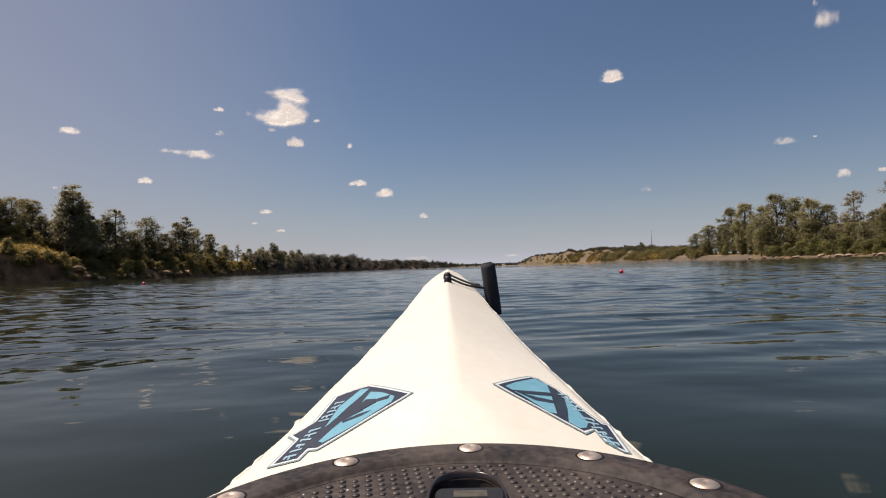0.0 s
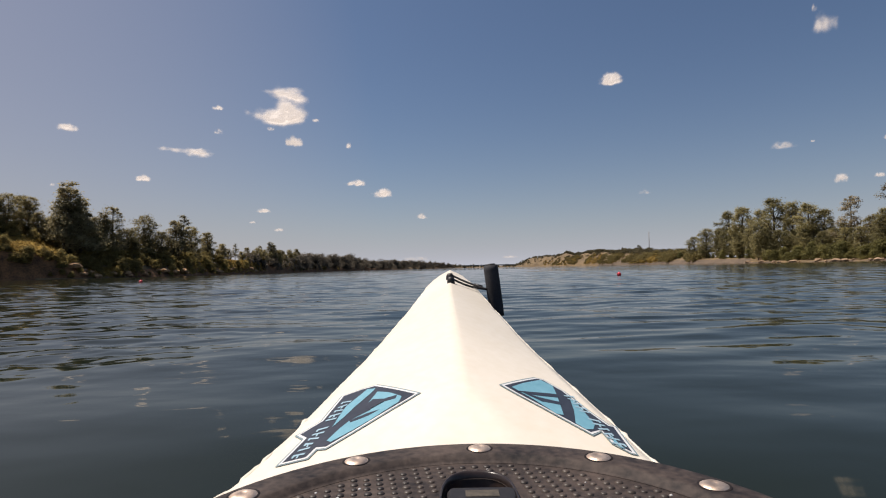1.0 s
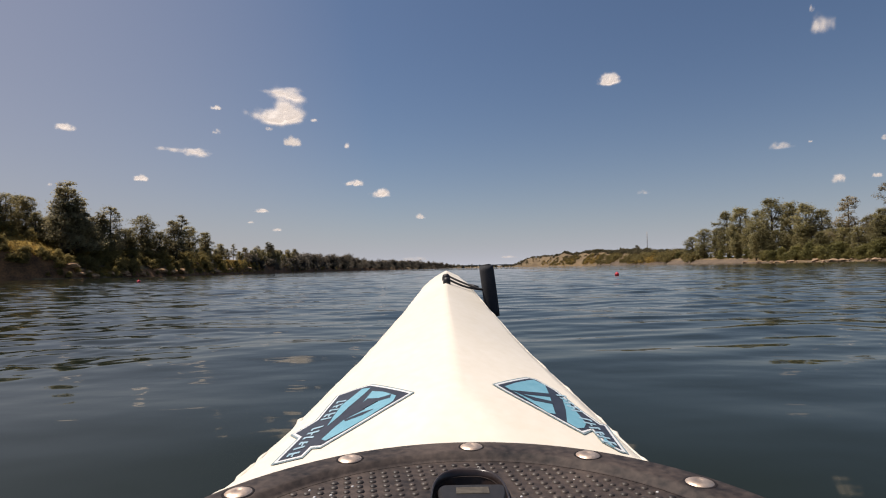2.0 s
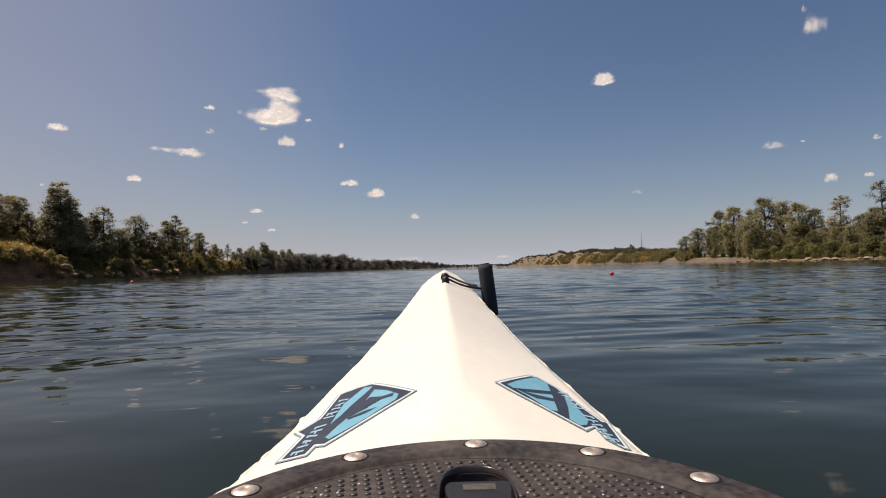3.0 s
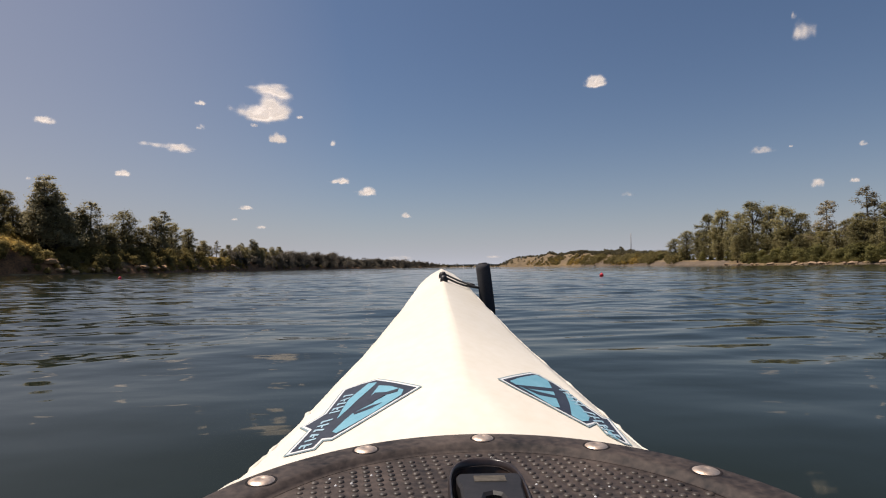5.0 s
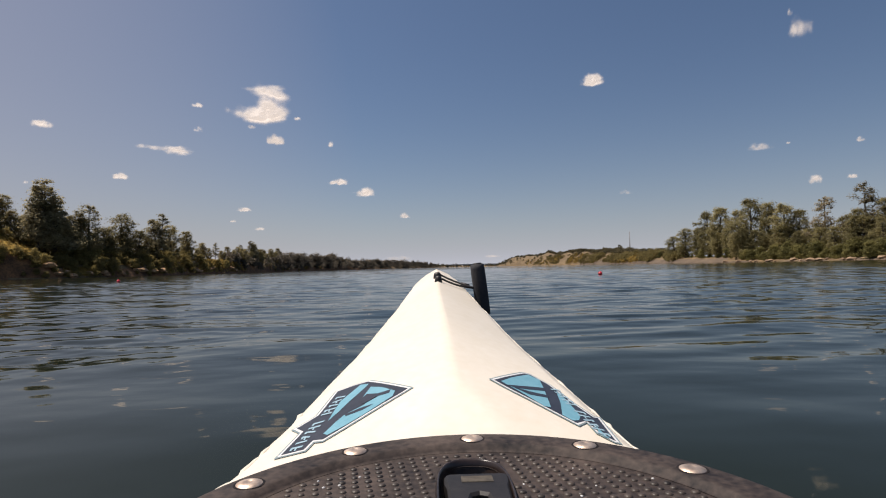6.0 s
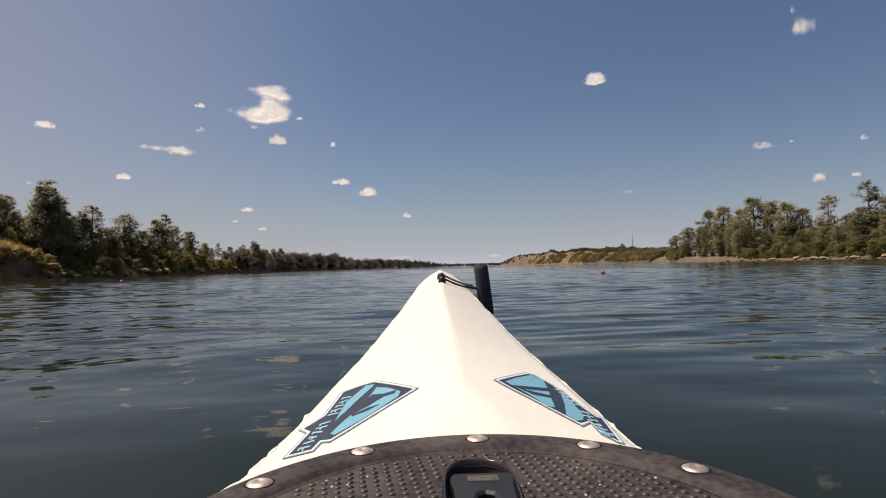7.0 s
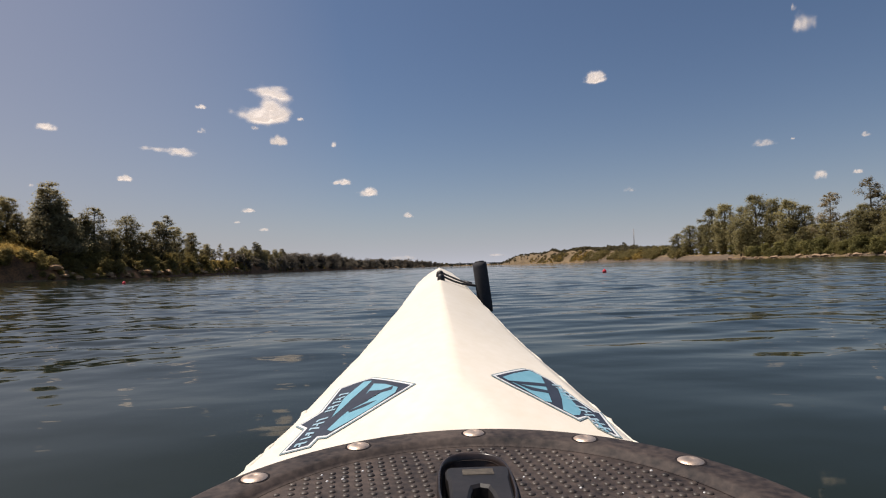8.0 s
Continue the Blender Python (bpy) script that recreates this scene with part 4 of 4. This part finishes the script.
def far_growth(name, label, spans, leaf, seed, count, per, height, back, leaf_size, category, gap=-9.0, wide=0.42):
    """One mesh of many far trees or bushes along a stretch of the banks, each a rounded, lumpy crown."""
    rng = np.random.default_rng(seed)
    lo, hi = spans
    centres, radii, counts = [], [], []
    for k in range(count):
        b = rng.uniform(lo, hi)
        bk = rng.uniform(*back)
        p = on_bank(b, bk)
        if fbm(p.x / 55, p.y / 55, seed) < gap:
            continue
        h = height(b) * rng.uniform(0.65, 1.0) * (1.05 + 0.5 * fbm(b * 2.1, seed))
        for q in range(9):
            t, a = rng.random(), rng.uniform(0, math.tau)
            w = h * wide * math.sqrt(max(1 - (1.5 * t - 0.5) ** 2, 0)) * rng.uniform(0.3, 1.0)
            centres.append((p.x + math.cos(a) * w, p.y + math.sin(a) * w, p.z + h * (0.08 + 0.80 * t)))
            radii.append(h * 0.20 * rng.uniform(0.7, 1.3))
            counts.append(per)
    v, f = leaf_cloud(rng, centres, radii, counts, leaf_size)
    tagged(new(name, mesh_of(name, v, f, leaf)), label, category, kind="stuff")


def build_dry_grass():
    """Golden tufts on the open slopes of the steep bank."""
    rng = np.random.default_rng(12)
    centres, radii, counts = [], [], []
    for k in range(5400):
        b, back = (rng.uniform(-42, -34.6), rng.uniform(2.2, 18)) if k % 3 else (rng.uniform(-23.2, -19.2), rng.uniform(0.6, 12))
        if k % 6 == 1:
            b, back = (rng.uniform(-33.8, -31.6), rng.uniform(0.6, 5)) if k % 4 == 1 else (rng.uniform(-27.5, -23.5), rng.uniform(0.6, 6))
        centres.append(tuple(on_bank(b, back) + Vector((0, 0, 0.15))))
        radii.append(rng.uniform(0.25, 0.6))
        counts.append(9)
    v, f = leaf_cloud(rng, centres, radii, counts, 0.22, squash=0.6)
    tagged(new("dry_grass", mesh_of("dry_grass", v, f, STRAW)), "golden dry grass tufts on the bank's slope", "grass", kind="stuff")


build_dry_grass()
far_growth("far_undergrowth", "dark olive brush under the woods along the far bank", (-20.5, 0.3), FAR_LEAF, 3, 300, 30, lambda b: float(np.interp(b, [-20, -15, -5, -1.5, 0.3], [4, 6, 7, 5, 2.5])), (0.5, 20), 0.36, "brush", wide=0.6)
WOODS_B = [-20.8, -20.5, -19.5, -18.1, -17.4, -16.3, -14.6, -12.9, -10.7, -9.4, -8.4, -6.1, -3.7, -1.8, -0.4, 0.5]
WOODS_E = [2.3, 1.9, 2.3, 2.5, 2.25, 2.3, 2.0, 1.8, 1.9, 1.5, 1.15, 1.2, 1.0, 0.85, 0.65, 0.3]
for k in range(93):
    b = -20.8 + k * 0.23 + tree_rng.uniform(-0.12, 0.12)
    top = float(np.interp(b, WOODS_B, WOODS_E)) * tree_rng.uniform(0.78, 1.04)
    plant_to("b" if b < -15.5 else "far", b, top, tree_rng.uniform(3, 24) if b < -12 else tree_rng.uniform(3, 45), 1.15 if b < -15.5 else tree_rng.uniform(1.0, 1.5), "trees of the far woods", "dark rounded tree in the woods along the far bank")
plant_to("p", -18.1, 2.85, 12, 1.1, "trees of the far woods", "tall dark pine standing above the far woods")
far_growth("crest_scrub", "dark scrub and small oaks along the hill's crest", (7.6, 24.5), SCRUB_LEAF, 5, 760, 20, lambda b: float(np.interp(b, [7.6, 12, 20, 24.5], [2.6, 3.4, 4.2, 6])), (95, 165), 0.5, "scrub", gap=-0.30, wide=0.8)
far_growth("slope_scrub", "scattered dark bushes on the dry hillside", (7.8, 24.5), SCRUB_LEAF, 15, 420, 18, lambda b: float(np.interp(b, [7.8, 24.5], [1.8, 4.0])), (25, 110), 0.42, "scrub", gap=0.04, wide=0.9)
far_growth("riverside_willows", "olive and yellow-brown willows along the hill's foot", (9.0, 24), FOOT_LEAF, 6, 760, 18, lambda b: float(np.interp(b, [9.0, 13, 16, 24], [1.8, 3.0, 3.8, 4.6])), (4, 46), 0.40, "willows", gap=-0.06, wide=0.9)
far_growth("golden_brush", "golden-brown dry brush at the foot of the hill", (9.5, 22), STRAW, 26, 420, 18, lambda b: float(np.interp(b, [9.5, 13, 22], [1.4, 2.4, 2.8])), (3, 40), 0.36, "brush", gap=0.10, wide=1.1)
far_growth("upstream_woods", "hazy low woods at the end of the reach", (0.0, 8.0), SCRUB_LEAF, 8, 120, 10, lambda b: 8.0, (5, 60), 1.0, "woods")


# ---- boulders at the water's edge ----
def build_boulder(bearing, back, size, seed, group):
    bm = bmesh.new()
    bmesh.ops.create_icosphere(bm, subdivisions=3, radius=1.0)
    for v in bm.verts:
        d = noise.fractal(v.co * 1.1 + Vector((seed * 5.3, 0, 0)), 1.0, 2.0, 4)
        v.co *= 1 + 0.38 * d
        v.co.x *= 1.5
        v.co.z = max(v.co.z * 0.62, -0.4)
    me = bpy.data.meshes.new("boulder")
    bm.to_mesh(me)
    bm.free()
    me.materials.append(PALE_ROCK if bearing > 0 else RUST_ROCK)
    ob = new("boulder", me)
    ob.matrix_basis = Matrix.Translation(on_bank(bearing, back) + Vector((0, 0, 0.18 * size))) @ Matrix.Rotation(-radians(bearing) + seed * 0.7, 4, "Z")
    ob.scale = (size, size, size)
    tagged(ob, "weathered tan boulder at the water's edge" if bearing > 0 else "rust-stained brown boulder under the bank", "rock", group)


rock_rng = random.Random(21)
for k in range(17):
    build_boulder(28.5 + k * 0.78 + rock_rng.uniform(-0.35, 0.35), rock_rng.uniform(0.2, 2.2), rock_rng.uniform(0.25, 0.95), k, "boulders on the gravel bank")
for k in range(26):
    build_boulder(-34.8 + k * 0.62 + rock_rng.uniform(-0.3, 0.3), rock_rng.uniform(0.1, 2.6), rock_rng.uniform(0.35, 1.25), 40 + k, "boulders under the steep bank")


# ---- low bridge at the end of the reach ----
def build_bridge():
    r, b0, b1 = 1560.0, 0.2, 6.8
    a = Vector((r * math.sin(radians(b0)), r * math.cos(radians(b0)), 0))
    c = Vector((r * math.sin(radians(b1)), r * math.cos(radians(b1)), 0))
    bridge = tagged(new("bridge"), "long low grey concrete bridge across the far river", "bridge")
    length, ang = (c - a).length, math.atan2(c.y - a.y, c.x - a.x)
    bridge.matrix_basis = Matrix.Translation(a) @ Matrix.Rotation(ang, 4, "Z")
    for name, z0, z1, y0, y1 in (("bridge_deck", 5.6, 7.0, -5, 5), ("parapet", 7.0, 8.0, -5, -4.6), ("parapet", 7.0, 8.0, 4.6, 5)):
        bm = bmesh.new()
        bmesh.ops.create_cube(bm, size=1.0, matrix=Matrix.Translation((length / 2, (y0 + y1) / 2, (z0 + z1) / 2)) @ Matrix.Diagonal((length, y1 - y0, z1 - z0, 1)))
        part(name, bm, CONCRETE, bridge, smooth=False)
    for k in range(8):
        bm = bmesh.new()
        tube(bm, [(length * (k + 0.5) / 8, 0, -3.0), (length * (k + 0.5) / 8, 0, 4.6), (length * (k + 0.5) / 8, 0, 5.6)], [1.0, 1.0, 1.8], 12)
        part("pier", bm, CONCRETE, bridge)


build_bridge()


# ---- radio mast on the hill ----
def build_mast():
    b, r = 19.8, 760.0
    base = Vector((r * math.sin(radians(b)), r * math.cos(radians(b)), bank_height(b, r - shore(b)) - 0.5))
    height = 0.46 + r * math.tan(radians(3.14)) - base.z
    mast = new("radio_mast")
    mast.location = base
    tagged(mast, "slender grey lattice radio mast on the hilltop", "mast")
    for k in range(3):
        a = k * math.tau / 3
        bm = bmesh.new()
        tube(bm, [(math.cos(a) * 0.7, math.sin(a) * 0.7, 0), (math.cos(a) * 0.45, math.sin(a) * 0.45, height)], [0.17, 0.13], 5)
        part("mast_leg", bm, MAST_PAINT, mast)
    bm = bmesh.new()
    n = 22
    for i in range(n):
        for k in range(3):
            a0, a1 = k * math.tau / 3, (k + 1) * math.tau / 3
            z0, z1 = height * i / n, height * (i + 1) / n
            tube(bm, [(math.cos(a0) * 0.6, math.sin(a0) * 0.6, z0), (math.cos(a1) * 0.6, math.sin(a1) * 0.6, z1)], [0.05, 0.05], 4, cap=False)
    part("mast_bracing", bm, MAST_PAINT, mast)


build_mast()


# ---- mooring buoys ----
def build_buoy(bearing, distance, radius, label):
    p = Vector((distance * math.sin(radians(bearing)), distance * math.cos(radians(bearing)), 0))
    buoy = new("buoy")
    buoy.location = p + Vector((0, 0, 0.018))
    tagged(buoy, label, "buoy", "river buoys")
    bm = bmesh.new()
    prof = [(radius * math.sin(math.pi * k / 16), radius * 0.35 - radius * math.cos(math.pi * k / 16)) for k in range(17)]
    lathe(bm, prof, (0, 0), 28)
    part("float", bm, BUOY_RED, buoy)
    bm = bmesh.new()
    lathe(bm, [(radius * 1.005, radius * 0.27), (radius * 1.06, radius * 0.31), (radius * 1.06, radius * 0.39), (radius * 1.005, radius * 0.43)], (0, 0), 28)
    part("seam_band", bm, BUOY_RED, buoy)
    bm = bmesh.new()
    lathe(bm, [(0.0, radius * 1.62), (radius * 0.16, radius * 1.60), (radius * 0.2, radius * 1.45), (radius * 0.3, radius * 1.28)], (0, 0), 14)
    part("top_lug", bm, BUOY_RED, buoy)


build_buoy(16.9, 24.0, 0.085, "round red plastic buoy floating on the river")
build_buoy(-29.8, 38.0, 0.10, "red plastic buoy floating off the wooded bank")


# ---- clouds ----
def build_cloud(bearing, elevation, width, height, seed, dist=3600.0, body=0.0, puffs=()):
    """A small fair-weather cloud: a soft body, thick where its billows overlap; width and height in degrees of arc."""
    rng = np.random.default_rng(seed)
    nx, nz = (110, 80) if puffs else (56, 44)
    gx, gz = np.meshgrid(np.linspace(-1.35, 1.35, nx), np.linspace(-1.35, 1.35, nz), indexing="ij")
    thick = np.zeros_like(gx)
    body = body or min(max(0.30 + 0.20 * width, 0.42), 1.15)          # small clouds are thin
    for x, z, rx, rz, deep in puffs:
        thick += deep * np.exp(-(((gx - x) / rx) ** 2 + ((gz - z) / rz) ** 2))
    lean = rng.uniform(-0.35, 0.35)
    for k in range(0 if puffs else 9):
        x = -0.72 + 1.44 * (k + rng.uniform(0.1, 0.9)) / 9
        rise = max(1 - ((x - lean) / 0.85) ** 2, 0.05) * rng.uniform(0.45, 1.0)
        r = 0.13 + 0.15 * rise
        for z in np.arange(-0.34, -0.34 + 0.80 * rise, r * 0.9):
            thick += rng.uniform(0.12, 0.22) * (0.5 + 0.6 * rise) * np.exp(-(((gx - x - rng.normal(0, 0.05)) / r) ** 2 + ((gz - z) / (r * 1.05)) ** 2))
    # thin streaks trailing off its sides
    for k in range(0 if puffs else 2):
        x, z = rng.choice((-1, 1)) * rng.uniform(0.4, 0.85), rng.uniform(-0.35, 0.2)
        thick += 0.09 * np.exp(-(((gx - x) / 0.30) ** 2 + ((gz - z - 0.15 * (gx - x)) / 0.07) ** 2))
    stretch = min(2.5 * max(width / height / 1.8, 0.7), 5.0)
    frayed = np.array([[noise.fractal(Vector((a * stretch + seed * 3.7, b * 2.2, 0.5)), 0.9, 2.1, 4) for b in gz[0]] for a in gx[:, 0]])
    thick = body * (thick * (1.0 + (0.40 if puffs else 0.60) * frayed) + 0.07 * frayed - 0.045)
    thick = np.maximum(thick, 0) * (1.0 if puffs else np.clip((gz + 0.70) / 0.30, 0, 1))
    # one body: the largest patch of vapour that hangs together
    inside, best = thick > 0, []
    todo = set(zip(*np.nonzero(inside)))
    while todo:
        patch, front = [], [todo.pop()]
        while front:
            i, j = front.pop()
            patch.append((i, j))
            for near in ((i + 1, j), (i - 1, j), (i, j + 1), (i, j - 1)):
                if near in todo:
                    todo.remove(near)
                    front.append(near)
        best = max(best, patch, key=len)
    inside = np.zeros(thick.shape, bool)
    inside[tuple(np.array(best).T)] = True
    inside[[0, -1]] = inside[:, [0, -1]] = False
    rim = np.array(inside)
    for di in (-1, 0, 1):
        for dj in (-1, 0, 1):
            rim |= np.roll(inside, (di, dj), (0, 1))
    bulge = np.where(inside, np.maximum(thick, 0), 0)
    verts, faces, index = [], [], {}
    for sign in (-1, 1):
        for i in range(nx):
            for j in range(nz):
                if rim[i, j] and not inside[i, j] and sign > 0:
                    index[sign, i, j] = index[-1, i, j]          # both faces meet along the rim
                elif rim[i, j]:
                    index[sign, i, j] = len(verts)
                    verts.append((gx[i, j], sign * bulge[i, j] * 0.9, gz[i, j]))
        for i in range(nx - 1):
            for j in range(nz - 1):
                ring = [index.get((sign, *c)) for c in ((i, j), (i + 1, j), (i + 1, j + 1), (i, j + 1))]
                if None not in ring and any(inside[c] for c in ((i, j), (i + 1, j), (i + 1, j + 1), (i, j + 1))):
                    faces.append(tuple(ring if sign < 0 else ring[::-1]))
    ob = new("cloud", mesh_of("cloud", verts, faces, CLOUD, smooth=True))
    b, e = radians(bearing), radians(elevation)
    ob.matrix_basis = Matrix.Translation((dist * math.sin(b) * math.cos(e), dist * math.cos(b) * math.cos(e), dist * math.sin(e))) @ Matrix.Rotation(-b, 4, "Z") @ Matrix.Rotation(e, 4, "X")
    half = dist * radians(width) / 2 * (1.0 if puffs else 1.05)
    tall = dist * radians(height) / 2 * (1.0 if puffs else 1.8)
    ob.scale = (half, half * 0.5, tall)
    tagged(ob, "small white fair-weather cloud in a blue sky" if width < 3 else "broad white cumulus cloud in a blue sky", "cloud", "clouds")


CLOUDS_LEFT = [
    (-16.0, 13.1, 2.2, 1.2), (-18.2, 14.2, 0.9, 0.5), (-13.7, 15.2, 0.9, 0.5), (-10.6, 12.8, 0.8, 0.7),
    (-23.2, 13.7, 1.0, 0.8), (-23.2, 15.8, 1.3, 0.5), (-29.6, 8.9, 1.6, 0.7), (-35.3, 12.9, 1.9, 0.9), (-9.8, 9.1, 2.6, 0.9),
    (-7.3, 8.0, 2.8, 1.1), (-2.9, 5.5, 1.5, 0.6), (-18.9, 6.2, 1.7, 0.6), (-17.7, 4.3, 1.3, 0.5), (-20.1, 5.0, 0.9, 0.3), (-36.5, 7.9, 0.5, 0.4), (-3.8, 1.1, 3.5, 0.5, 0.36),
]
CLOUDS_RIGHT = [
    (16.5, 18.2, 3.2, 1.4), (34.8, 19.8, 2.2, 2.0, 0.38), (34.1, 21.1, 0.6, 0.9, 0.26), (31.5, 10.3, 2.8, 0.9, 0.33), (33.5, 10.3, 0.5, 0.3), (35.4, 7.0, 1.4, 1.1),
    (37.9, 6.9, 1.0, 0.5), (6.2, 1.1, 2.3, 0.4, 0.32), (38.7, 9.9, 0.9, 0.6), (19.6, 7.1, 1.6, 0.6, 0.24),
]
# a long one with a thin tail
TAILED_CLOUD = [(0.30, -0.06, 0.36, 0.44, 0.40), (0.57, -0.25, 0.25, 0.31, 0.25), (-0.05, 0.12, 0.32, 0.25, 0.20), (-0.50, 0.15, 0.24, 0.26, 0.24), (-0.80, 0.25, 0.17, 0.20, 0.20), (0.39, 0.31, 0.14, 0.25, 0.15)]
build_cloud(-25.9, 11.55, 5.4, 1.55, seed=9, body=1.1, puffs=TAILED_CLOUD)
# the largest one: two stacked billows joined by a neck, wisps trailing from both
TALL_CLOUD = [(0.27, -0.49, 0.52, 0.38, 0.42), (-0.08, -0.62, 0.48, 0.22, 0.30), (0.50, -0.36, 0.30, 0.28, 0.32), (0.02, -0.40, 0.42, 0.26, 0.30), (-0.66, -0.49, 0.26, 0.14, 0.13), (-0.85, -0.35, 0.11, 0.11, 0.11), (0.24, 0.03, 0.22, 0.24, 0.27), (0.34, 0.51, 0.39, 0.30, 0.40), (0.08, 0.68, 0.35, 0.16, 0.22), (0.66, 0.40, 0.24, 0.15, 0.20), (-0.37, 0.70, 0.19, 0.09, 0.12), (0.44, 0.84, 0.23, 0.14, 0.20)]
build_cloud(-17.5, 16.3, 6.6, 3.9, seed=3, body=1.45, puffs=TALL_CLOUD)
for i, c in enumerate(CLOUDS_LEFT + CLOUDS_RIGHT):
    build_cloud(*c[:4], seed=i + 1, body=c[4] if len(c) > 4 else 0.0)
